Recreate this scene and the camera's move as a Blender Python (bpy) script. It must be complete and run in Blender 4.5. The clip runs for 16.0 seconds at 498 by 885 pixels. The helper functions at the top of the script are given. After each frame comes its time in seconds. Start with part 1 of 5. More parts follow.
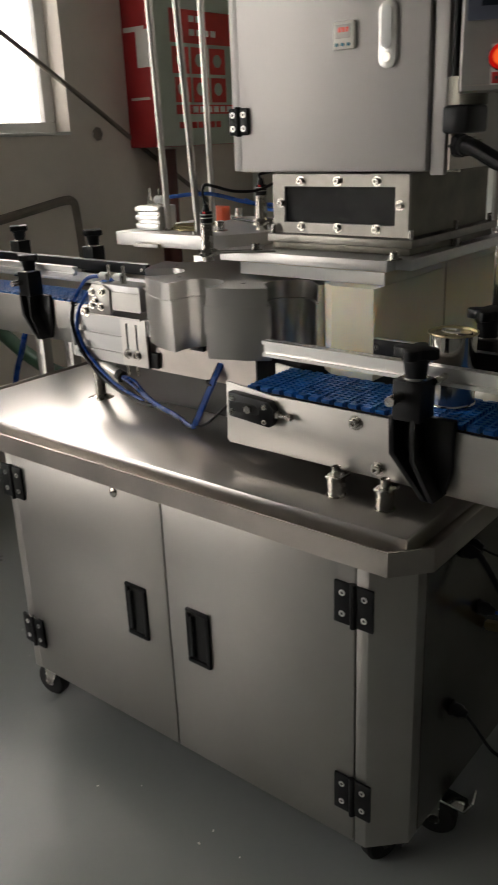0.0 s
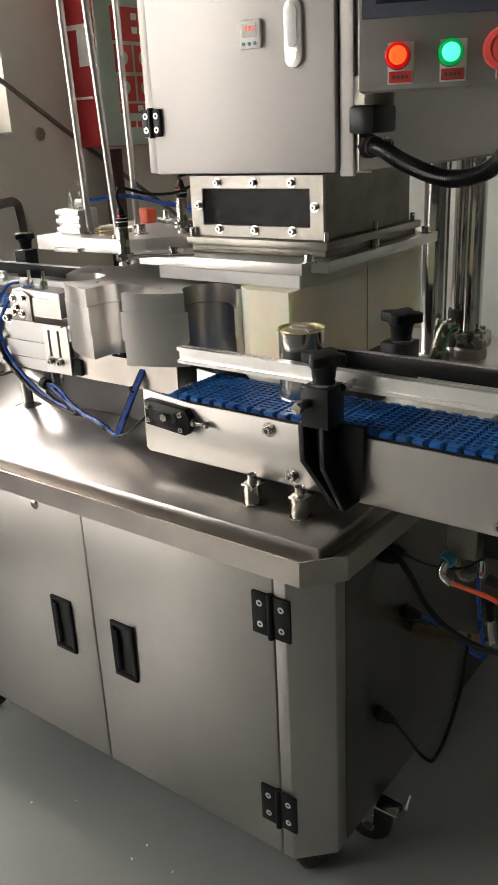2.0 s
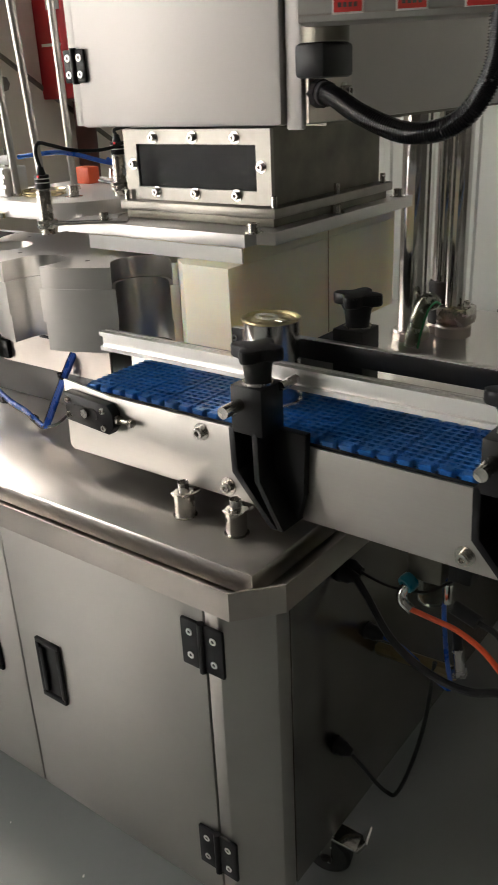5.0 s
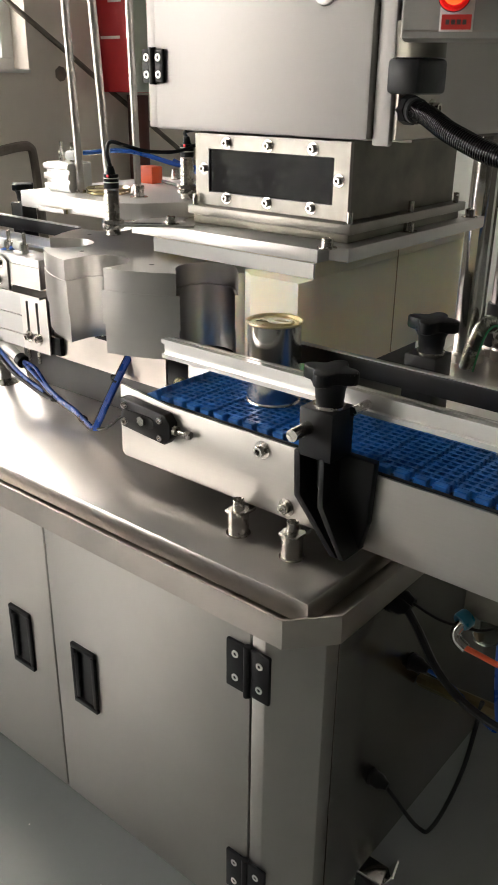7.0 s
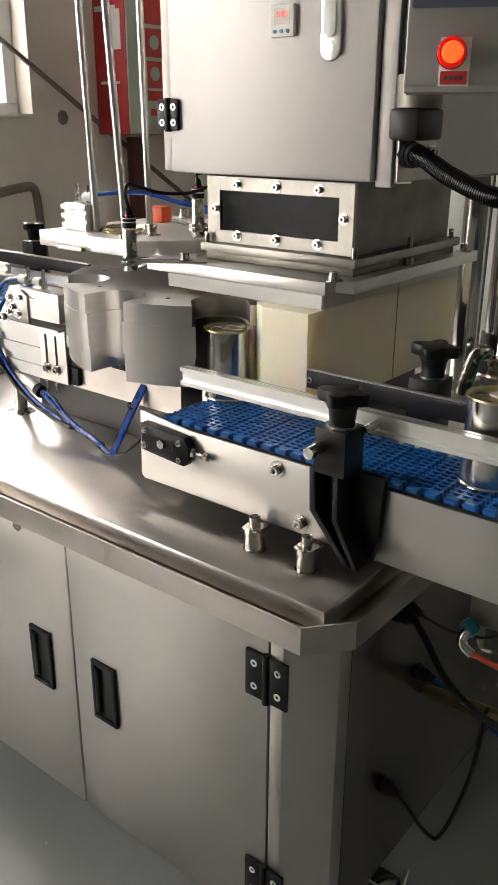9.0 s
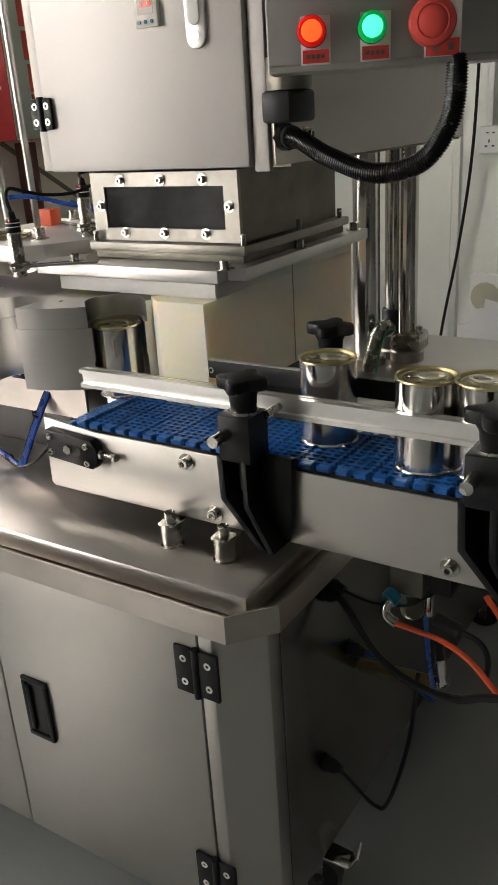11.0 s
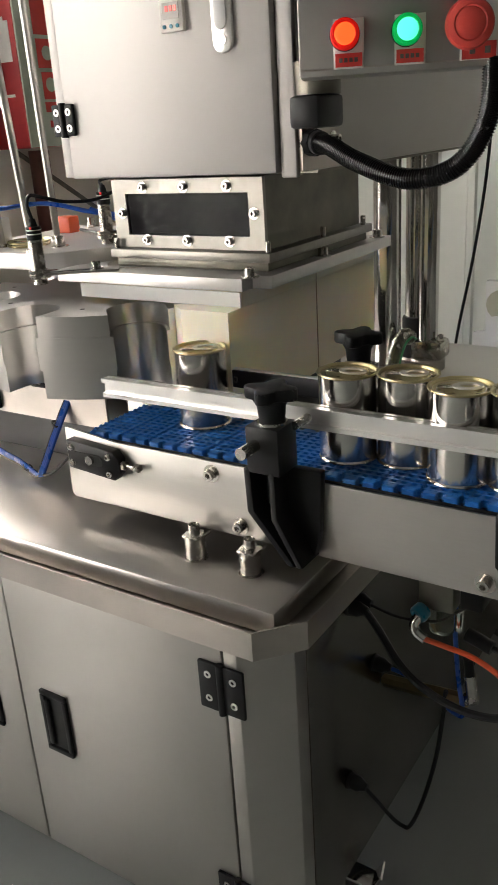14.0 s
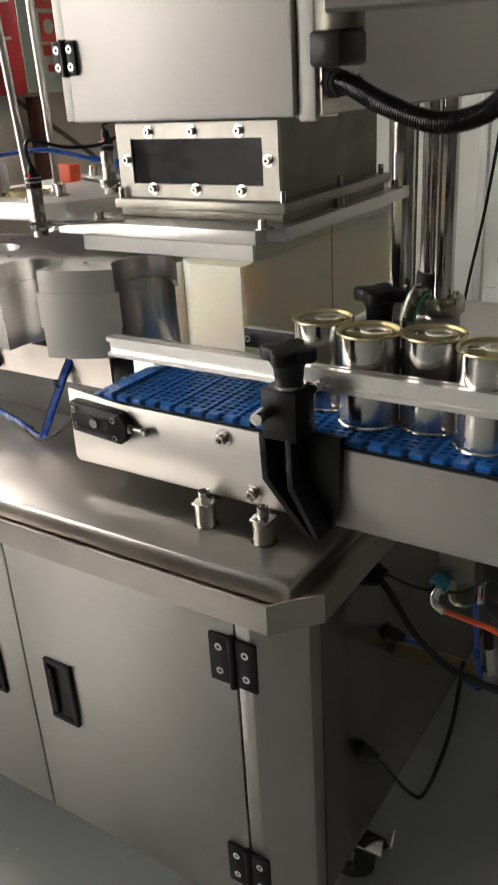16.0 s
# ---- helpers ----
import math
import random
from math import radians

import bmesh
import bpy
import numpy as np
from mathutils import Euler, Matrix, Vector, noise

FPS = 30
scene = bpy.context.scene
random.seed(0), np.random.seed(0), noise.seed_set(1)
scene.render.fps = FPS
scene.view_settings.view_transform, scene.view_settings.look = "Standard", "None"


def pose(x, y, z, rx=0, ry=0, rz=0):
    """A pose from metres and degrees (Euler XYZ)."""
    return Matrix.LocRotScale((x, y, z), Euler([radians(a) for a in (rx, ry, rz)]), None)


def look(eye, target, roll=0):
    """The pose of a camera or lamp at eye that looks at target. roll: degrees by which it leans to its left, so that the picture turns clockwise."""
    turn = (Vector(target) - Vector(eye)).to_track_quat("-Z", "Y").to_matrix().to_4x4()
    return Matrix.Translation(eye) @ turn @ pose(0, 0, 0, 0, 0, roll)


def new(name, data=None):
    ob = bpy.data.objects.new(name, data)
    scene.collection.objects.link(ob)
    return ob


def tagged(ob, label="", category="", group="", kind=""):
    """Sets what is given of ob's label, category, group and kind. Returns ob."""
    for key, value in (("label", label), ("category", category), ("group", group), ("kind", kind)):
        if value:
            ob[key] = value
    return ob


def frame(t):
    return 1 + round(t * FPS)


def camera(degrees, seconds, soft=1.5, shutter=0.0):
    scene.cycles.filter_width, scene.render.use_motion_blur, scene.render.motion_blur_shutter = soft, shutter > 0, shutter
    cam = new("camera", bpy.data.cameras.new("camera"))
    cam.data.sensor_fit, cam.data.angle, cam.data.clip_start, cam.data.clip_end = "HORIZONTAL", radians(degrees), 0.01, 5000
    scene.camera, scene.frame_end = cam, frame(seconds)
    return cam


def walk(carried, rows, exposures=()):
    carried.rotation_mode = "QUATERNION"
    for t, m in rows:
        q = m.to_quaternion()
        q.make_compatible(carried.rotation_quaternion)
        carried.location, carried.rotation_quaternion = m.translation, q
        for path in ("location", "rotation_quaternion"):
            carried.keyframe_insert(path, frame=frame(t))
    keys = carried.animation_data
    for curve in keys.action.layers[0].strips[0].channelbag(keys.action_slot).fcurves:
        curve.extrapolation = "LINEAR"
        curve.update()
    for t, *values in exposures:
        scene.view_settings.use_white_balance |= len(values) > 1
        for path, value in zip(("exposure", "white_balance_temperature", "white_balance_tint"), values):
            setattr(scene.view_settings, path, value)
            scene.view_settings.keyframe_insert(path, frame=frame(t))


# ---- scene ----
cam = camera(33.5, 16.0, 1.3, 0.5)
PATH = [
    (0, (0.616, -0.966, 1.32), (-0.577, 0.479, 0.622), -2.3),
    (0.5, (0.633, -0.93, 1.321), (-0.513, 0.553, 0.624), -3.0),
    (1, (0.645, -0.915, 1.325), (-0.511, 0.562, 0.63), -3.0),
    (1.5, (0.658, -0.9, 1.324), (-0.495, 0.576, 0.622), -3.0),
    (2, (0.671, -0.884, 1.323), (-0.47, 0.599, 0.616), -2.8),
    (2.5, (0.69, -0.863, 1.318), (-0.481, 0.586, 0.591), -2.4),
    (3, (0.687, -0.836, 1.317), (-0.437, 0.637, 0.566), -2.6),
    (3.2, (0.688, -0.823, 1.318), (-0.387, 0.682, 0.557), -2.4),
    (5.3, (0.598, -0.658, 1.306), (-0.542, 0.776, 0.504), -2.1),
    (5.5, (0.574, -0.654, 1.311), (-0.543, 0.793, 0.501), -0.3),
    (6, (0.569, -0.652, 1.315), (-0.574, 0.778, 0.509), 0.2),
    (6.5, (0.567, -0.659, 1.318), (-0.578, 0.771, 0.516), 0.5),
    (7, (0.565, -0.674, 1.319), (-0.596, 0.746, 0.523), 0.7),
    (7.5, (0.57, -0.696, 1.325), (-0.597, 0.731, 0.549), 1.2),
    (8, (0.576, -0.726, 1.328), (-0.583, 0.719, 0.573), 1.1),
    (8.5, (0.585, -0.743, 1.327), (-0.568, 0.716, 0.592), 0.8),
    (9, (0.585, -0.751, 1.33), (-0.58, 0.706, 0.609), 0.3),
    (9.5, (0.594, -0.748, 1.33), (-0.562, 0.719, 0.613), -0.5),
    (10, (0.607, -0.741, 1.325), (-0.498, 0.759, 0.598), -1.7),
    (10.2, (0.611, -0.737, 1.322), (-0.45, 0.788, 0.582), -2.6),
    (12.3, (0.592, -0.731, 1.32), (-0.419, 0.837, 0.6), -3.8),
    (12.5, (0.588, -0.732, 1.319), (-0.427, 0.835, 0.602), -3.7),
    (13, (0.581, -0.728, 1.32), (-0.438, 0.835, 0.601), -3.6),
    (13.5, (0.576, -0.726, 1.319), (-0.446, 0.835, 0.599), -3.7),
    (14, (0.575, -0.726, 1.319), (-0.467, 0.823, 0.602), -3.7),
    (14.5, (0.574, -0.728, 1.318), (-0.495, 0.805, 0.604), -3.9),
    (15, (0.572, -0.725, 1.32), (-0.497, 0.807, 0.604), -3.8),
    (15.5, (0.572, -0.719, 1.319), (-0.495, 0.805, 0.584), -3.7),
    (16, (0.529, -0.689, 1.308), (-0.495, 0.824, 0.493), -3.5),
]
EXPOSURES = [(0.0, -1.0), (0.5, -0.5), (1.0, -0.3), (1.5, -0.18), (2.5, -0.18), (3.0, -0.25), (5.5, -0.08), (6.0, 0.0), (9.0, 0.0), (9.5, -0.22), (10.0, -0.27), (12.5, -0.03), (15.5, -0.02), (16.0, -0.12)]
walk(cam, [(t, look(eye, target, roll)) for t, eye, target, roll in PATH], EXPOSURES)


# ---- world and daylight ----
world = bpy.data.worlds.new("world")
scene.world = world
world.use_nodes = True
wn = world.node_tree
sky = wn.nodes.new("ShaderNodeTexSky")
sky.sky_type = "NISHITA"
sky.sun_disc = False
sky.sun_elevation, sky.sun_rotation = radians(35), radians(100)
wn.links.new(sky.outputs[0], wn.nodes["Background"].inputs[0])
wn.nodes["Background"].inputs[1].default_value = 0.1

WINDOW_GLOW = 9.5
DOORWAY_GLOW = 7.0


# ---- materials ----
def material(name, base, rough=0.5, metal=0.0, var=0.1, scale=6.0, stretch=(1, 1, 1), bump=0.0, bump_scale=60.0,
             rough_var=0.08, second=None, spec=0.5, coat=0.0, aniso=0.0, random_tint=0.0):
    """A surface with variation at two scales, in object space, and a fine relief."""
    m = bpy.data.materials.new(name)
    m.use_nodes = True
    nt = m.node_tree
    n, l = nt.nodes, nt.links
    b = n["Principled BSDF"]
    tc = n.new("ShaderNodeTexCoord")
    mp = n.new("ShaderNodeMapping")
    mp.inputs["Scale"].default_value = stretch
    l.new(tc.outputs["Object"], mp.inputs[0])
    big = n.new("ShaderNodeTexNoise")
    big.inputs["Scale"].default_value, big.inputs["Detail"].default_value = scale, 5
    l.new(tc.outputs["Object"], big.inputs[0])
    fine = n.new("ShaderNodeTexNoise")
    fine.inputs["Scale"].default_value, fine.inputs["Detail"].default_value = bump_scale, 4
    l.new(mp.outputs[0], fine.inputs[0])
    mix = n.new("ShaderNodeMix")
    mix.data_type = "RGBA"
    dark = second or tuple(c * (1 - var) for c in base)
    mix.inputs["A"].default_value = (*dark, 1)
    mix.inputs["B"].default_value = (*(min(1, c * (1 + var * 0.5)) for c in base), 1)
    ramp = n.new("ShaderNodeMapRange")
    ramp.inputs["From Min"].default_value, ramp.inputs["From Max"].default_value = 0.32, 0.62
    add = n.new("ShaderNodeMath")
    add.operation = "MULTIPLY_ADD"
    add.inputs[1].default_value = 0.25
    l.new(fine.outputs[0], add.inputs[0])
    l.new(big.outputs[0], ramp.inputs[0])
    sub = n.new("ShaderNodeMath")
    sub.operation = "MULTIPLY_ADD"
    sub.inputs[1].default_value, sub.inputs[2].default_value = 0.8, 0.0
    l.new(ramp.outputs[0], sub.inputs[0])
    l.new(sub.outputs[0], add.inputs[2])
    l.new(add.outputs[0], mix.inputs["Factor"])
    col = mix.outputs["Result"]
    if random_tint:
        oi = n.new("ShaderNodeObjectInfo")
        hs = n.new("ShaderNodeHueSaturation")
        mr = n.new("ShaderNodeMapRange")
        mr.inputs["To Min"].default_value, mr.inputs["To Max"].default_value = 1 - random_tint, 1 + random_tint
        l.new(oi.outputs["Random"], mr.inputs[0])
        l.new(mr.outputs[0], hs.inputs["Value"])
        l.new(col, hs.inputs["Color"])
        col = hs.outputs[0]
    l.new(col, b.inputs["Base Color"])
    rr = n.new("ShaderNodeMapRange")
    rr.inputs["To Min"].default_value, rr.inputs["To Max"].default_value = max(0.02, rough - rough_var), min(1, rough + rough_var)
    l.new(add.outputs[0], rr.inputs[0])
    l.new(rr.outputs[0], b.inputs["Roughness"])
    b.inputs["Metallic"].default_value = metal
    b.inputs["Specular IOR Level"].default_value = spec
    b.inputs["Coat Weight"].default_value = coat
    b.inputs["Anisotropic"].default_value = aniso
    if bump:
        bp = n.new("ShaderNodeBump")
        bp.inputs["Strength"].default_value, bp.inputs["Distance"].default_value = bump, 0.001
        l.new(fine.outputs[0], bp.inputs["Height"])
        l.new(bp.outputs[0], b.inputs["Normal"])
    return m


def glow(name, colour, strength):
    m = bpy.data.materials.new(name)
    m.use_nodes = True
    b = m.node_tree.nodes["Principled BSDF"]
    b.inputs["Base Color"].default_value = (*colour, 1)
    b.inputs["Emission Color"].default_value = (*colour, 1)
    b.inputs["Emission Strength"].default_value = strength
    b.inputs["Roughness"].default_value = 0.25
    return m


def clear(name, colour, rough=0.03, ior=1.45):
    m = bpy.data.materials.new(name)
    m.use_nodes = True
    b = m.node_tree.nodes["Principled BSDF"]
    b.inputs["Base Color"].default_value = (*colour, 1)
    b.inputs["Transmission Weight"].default_value = 1
    b.inputs["Roughness"].default_value, b.inputs["IOR"].default_value = rough, ior
    return m


STEEL_H = material("stainless_brushed_along", (0.45, 0.435, 0.405), 0.43, 1, 0.16, 3, (5, 90, 90), 0.03, 4, 0.015)
STEEL_V = material("stainless_brushed_upright", (0.52, 0.50, 0.47), 0.36, 1, 0.12, 3, (90, 90, 5), 0.05, 12, 0.04)
STEEL_TOP = material("stainless_worktop", (0.63, 0.605, 0.58), 0.30, 1, 0.03, 4, (3, 36, 36), 0.0, 10, 0.004)
STEEL_LIP = material("stainless_welded", (0.49, 0.45, 0.41), 0.34, 1, 0.18, 9, (8, 60, 60), 0.12, 14, 0.07)
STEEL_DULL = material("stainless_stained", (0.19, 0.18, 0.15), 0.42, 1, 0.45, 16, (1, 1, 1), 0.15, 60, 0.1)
# side sheet: door steel darkened, the dim surroundings it reflects put into colour
STEEL_SHADED_SIDE = material("stainless_shade_toned_side", (0.23, 0.22, 0.20), 0.22, 1, 0.22, 7, (1, 1, 1), 0.05, 40, 0.05)
STEEL_FRAME = material("stainless_smudged", (0.31, 0.295, 0.265), 0.40, 1, 0.22, 22, (1, 1, 1), 0.1, 80, 0.08)
STEEL_SATIN = material("stainless_satin_door", (0.54, 0.52, 0.50), 0.58, 1, 0.05, 2, (60, 60, 4), 0.05, 14, 0.04)
CHROME = material("polished_steel", (0.66, 0.65, 0.63), 0.10, 1, 0.06, 5, (60, 60, 4), 0.03, 20, 0.04)
BOLT = material("bolt_steel", (0.55, 0.53, 0.49), 0.24, 1, 0.12, 60, (1, 1, 1), 0.02, 150, 0.05)
PALE_BOLT = material("zinc_screw", (0.75, 0.74, 0.70), 0.35, 0.7, 0.1, 90)
TIN = material("tinplate", (0.66, 0.64, 0.61), 0.15, 1, 0.12, 10, (40, 40, 3), 0.03, 18, 0.05, random_tint=0.04)
GOLD = material("gold_lacquer", (0.56, 0.49, 0.29), 0.27, 1, 0.12, 30, (1, 1, 1), 0.06, 120, 0.06)
ALU = material("machined_aluminium", (0.68, 0.665, 0.645), 0.42, 0.85, 0.08, 5, (4, 70, 70), 0.10, 16, 0.05)
ALU_WHEEL = material("anodised_aluminium_stack", (0.60, 0.58, 0.555), 0.32, 1, 0.10, 5, (1.5, 1.5, 24), 0.10, 7, 0.02)
ALU_DULL = material("dull_extruded_aluminium", (0.42, 0.415, 0.405), 0.42, 1, 0.10, 6, (2, 30, 30), 0.03, 12, 0.03)
ALU_RAIL = material("extruded_aluminium", (0.78, 0.77, 0.75), 0.32, 1, 0.03, 6, (2, 30, 30), 0.015, 12, 0.03)
NYLON = material("cream_nylon", (0.92, 0.83, 0.64), 0.40, 0, 0.10, 3, (1, 1, 1), 0.06, 40, 0.06, spec=0.4)
nb = NYLON.node_tree.nodes["Principled BSDF"]
nb.inputs["Subsurface Weight"].default_value = 0.7
nb.inputs["Subsurface Radius"].default_value = (1.0, 0.72, 0.40)
nb.inputs["Subsurface Scale"].default_value = 0.06
BLACK = material("black_plastic", (0.007, 0.007, 0.008), 0.40, 0, 0.3, 30, (1, 1, 1), 0.15, 260, 0.08, spec=0.28)
GLOSS_BLACK = material("glossy_black_plastic", (0.008, 0.008, 0.009), 0.22, 0, 0.2, 30, (1, 1, 1), 0.05, 200, 0.06)
BLACK_MATT = material("black_rubber", (0.014, 0.014, 0.014), 0.6, 0, 0.3, 30, (1, 1, 1), 0.2, 160, 0.08)
BLUE_BELT = material("blue_belt_plastic", (0.008, 0.115, 0.40), 0.34, 0, 0.3, 40, (1, 1, 1), 0.1, 200, 0.08, random_tint=0.06)
BLUE_TUBE = material("blue_air_tube", (0.008, 0.065, 0.34), 0.28, 0, 0.2, 40, (1, 1, 1), 0.0, 100, 0.05)
ORANGE_TUBE = material("orange_air_tube", (0.75, 0.10, 0.03), 0.32, 0, 0.15, 40, (1, 1, 1), 0.0, 100, 0.05)
TEAL = material("teal_plastic", (0.01, 0.20, 0.30), 0.3, 0, 0.2, 40, (1, 1, 1), 0.0, 100, 0.05)
RED = material("red_paint", (0.50, 0.025, 0.03), 0.5, 0, 0.12, 5, (1, 1, 1), 0.1, 60, 0.06)
RED_PLASTIC = material("red_plastic", (0.72, 0.075, 0.06), 0.45, 0, 0.08, 20, (1, 1, 1), 0.05, 120, 0.05)
ORANGE = material("orange_plastic", (0.70, 0.10, 0.03), 0.4, 0, 0.1, 20, (1, 1, 1), 0.05, 120, 0.05)
CARDBOARD = material("pale_green_board", (0.46, 0.50, 0.42), 0.6, 0, 0.1, 4, (1, 1, 1), 0.05, 60, 0.05)
PAPER = material("white_print", (0.82, 0.80, 0.75), 0.6, 0, 0.06, 20, (1, 1, 1), 0.0, 60, 0.04)
PRINT_RED = material("red_print", (0.62, 0.05, 0.04), 0.5, 0, 0.1, 20, (1, 1, 1), 0.0, 60, 0.04)
PRINT_DARK = material("dark_print", (0.10, 0.09, 0.08), 0.6, 0, 0.2, 60, (1, 1, 1), 0.0, 60, 0.04)
PLASTER = material("old_plaster", (0.82, 0.755, 0.67), 0.85, 0, 0.14, 1.6, (1, 1, 1), 0.35, 30, 0.05)
DUSKY = material("low_bounce_wall_paint", (0.12, 0.115, 0.10), 0.8, 0, 0.15, 2, (1, 1, 1), 0.2, 30, 0.05)
PATCH = material("cement_patch", (0.24, 0.21, 0.18), 0.9, 0, 0.25, 14, (1, 1, 1), 0.6, 60, 0.05)
CLADDING = material("white_steel_cladding", (0.79, 0.81, 0.745), 0.5, 0, 0.06, 2, (1, 1, 1), 0.05, 40, 0.05)
WHITE = material("white_plastic", (0.78, 0.78, 0.76), 0.4, 0, 0.05, 10, (1, 1, 1), 0.03, 80, 0.05)
FRAME_WHITE = material("white_window_frame", (0.70, 0.69, 0.66), 0.45, 0, 0.1, 8, (1, 1, 1), 0.1, 60, 0.05)
FLOOR = material("grey_painted_floor", (0.24, 0.255, 0.245), 0.30, 0, 0.07, 1.6, (1, 1, 1), 0.06, 70, 0.05, spec=0.5)
CEILING = material("grey_ceiling_paint", (0.34, 0.33, 0.305), 0.8, 0, 0.06, 2, (1, 1, 1), 0.1, 40, 0.05)
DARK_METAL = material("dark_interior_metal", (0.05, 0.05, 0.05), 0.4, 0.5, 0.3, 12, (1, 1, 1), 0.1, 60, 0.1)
CARTON = material("brown_carton", (0.40, 0.28, 0.17), 0.75, 0, 0.12, 8, (1, 1, 1), 0.2, 60, 0.05)
TINTED = clear("smoked_acrylic", (0.16, 0.16, 0.16), 0.10, 1.14)
TINTED.node_tree.nodes["Principled BSDF"].inputs["Transmission Weight"].default_value = 0.93
GLASS = clear("window_glass", (0.95, 0.97, 0.96))
CLEAR_HOSE = clear("clear_pvc", (0.75, 0.82, 0.76), 0.15, 1.2)
LED_RED = glow("red_lamp", (0.85, 0.008, 0.005), 0.28)
LED_RED_CORE = glow("orange_lamp_core", (1.0, 0.105, 0.018), 1.35)
LED_GREEN = glow("green_lamp", (0.0, 0.52, 0.10), 0.32)
LED_GREEN_CORE = glow("cyan_lamp_core", (0.09, 1.0, 0.60), 1.35)
LED_DOT = glow("red_led_dot", (0.8, 0.03, 0.03), 0.35)
DIGITS = glow("red_digits", (0.8, 0.12, 0.09), 0.45)
DAYLIGHT = glow("bright_overcast_sky", (1.0, 0.950, 0.928), WINDOW_GLOW)
DAYLIGHT_SOFT = glow("overcast_yard", (1.0, 0.948, 0.918), DOORWAY_GLOW)


# ---- building helpers ----
ORIGIN = {}


def thing(name, label, category, at=(0, 0, 0), group="", kind=""):
    ob = new(name)
    ob.location = at
    ORIGIN[ob] = Vector(at)
    return tagged(ob, label, category, group, kind)


def part(name, bm, mat, parent, label="", smooth=35):
    """Links a bmesh drawn in world places as one mesh under a thing or a part."""
    o = ORIGIN[parent]
    me = bpy.data.meshes.new(name)
    bmesh.ops.recalc_face_normals(bm, faces=bm.faces)
    for v in bm.verts:
        v.co -= o
    bm.to_mesh(me)
    bm.free()
    me.materials.append(mat)
    if smooth:
        me.shade_smooth()
        me.set_sharp_from_angle(angle=radians(smooth))
    ob = new(name, me)
    ob.parent = parent
    ORIGIN[ob] = o
    if label:
        tagged(ob, label)
    return ob


def solid(name, bm, mat, label, category, kind="", at=None, group="", smooth=35):
    """A thing of one mesh."""
    me = bpy.data.meshes.new(name)
    bmesh.ops.recalc_face_normals(bm, faces=bm.faces)
    o = Vector(at) if at else Vector((0, 0, 0))
    for v in bm.verts:
        v.co -= o
    bm.to_mesh(me)
    bm.free()
    me.materials.append(mat)
    if smooth:
        me.shade_smooth()
        me.set_sharp_from_angle(angle=radians(smooth))
    ob = new(name, me)
    ob.location = o
    ORIGIN[ob] = o
    return tagged(ob, label, category, group, kind)


def box(bm, x0, x1, y0, y1, z0, z1, bevel=0.0, m=None, seg=2):
    r = bmesh.ops.create_cube(bm, size=1, matrix=Matrix.Translation(((x0 + x1) / 2, (y0 + y1) / 2, (z0 + z1) / 2)) @ Matrix.Diagonal((x1 - x0, y1 - y0, z1 - z0, 1)))
    vs = r["verts"]
    if bevel:
        es = list({e for v in vs for e in v.link_edges})
        r = bmesh.ops.bevel(bm, geom=es, offset=bevel, segments=seg, affect="EDGES", profile=0.5)
        vs = list({v for f in r["faces"] for v in f.verts} | {v for v in vs if v.is_valid})
    if m:
        bmesh.ops.transform(bm, matrix=m, verts=[v for v in vs if v.is_valid])
    return bm


def prism(bm, outline, lo, hi, axis="z", bevel=0.0, caps=True):
    """An outline of pairs drawn out from lo to hi along an axis: z takes (x, y), y takes (x, z), x takes (y, z)."""
    def at(p, h):
        return (p[0], p[1], h) if axis == "z" else (p[0], h, p[1]) if axis == "y" else (h, p[0], p[1])
    a = [bm.verts.new(at(p, lo)) for p in outline]
    b = [bm.verts.new(at(p, hi)) for p in outline]
    k = len(outline)
    fs = [bm.faces.new((a[i], a[(i + 1) % k], b[(i + 1) % k], b[i])) for i in range(k)]
    if caps:
        fs += [bm.faces.new(a[::-1]), bm.faces.new(b)]
    if bevel:
        es = list({e for f in fs for e in f.edges})
        bmesh.ops.recalc_face_normals(bm, faces=fs)
        bmesh.ops.bevel(bm, geom=es, offset=bevel, segments=2, affect="EDGES", profile=0.5)
    return bm


def cyl(bm, p0, p1, r, seg=20, r1=None, caps=True):
    p0, p1 = Vector(p0), Vector(p1)
    d = p1 - p0
    m = Matrix.Translation((p0 + p1) / 2) @ d.to_track_quat("Z", "Y").to_matrix().to_4x4()
    bmesh.ops.create_cone(bm, cap_ends=caps, segments=seg, radius1=r, radius2=r if r1 is None else r1, depth=d.length, matrix=m)
    return bm


def lathe(bm, profile, centre, axis=(0, 0, 1), seg=40, close=False):
    """Turns a profile of (radius, height) round an axis through centre."""
    q = Vector(axis).to_track_quat("Z", "Y").to_matrix()
    c = Vector(centre)
    rings = []
    for r, h in profile:
        if r < 1e-6:
            rings.append([bm.verts.new(c + q @ Vector((0, 0, h)))])
        else:
            rings.append([bm.verts.new(c + q @ Vector((r * math.cos(2 * math.pi * i / seg), r * math.sin(2 * math.pi * i / seg), h))) for i in range(seg)])
    pairs = list(zip(rings, rings[1:])) + ([(rings[-1], rings[0])] if close else [])
    for a, b in pairs:
        for i in range(seg):
            j = (i + 1) % seg
            if len(a) == 1 and len(b) == 1:
                continue
            if len(a) == 1:
                bm.faces.new((a[0], b[j], b[i]))
            elif len(b) == 1:
                bm.faces.new((a[i], a[j], b[0]))
            else:
                bm.faces.new((a[i], a[j], b[j], b[i]))
    return bm


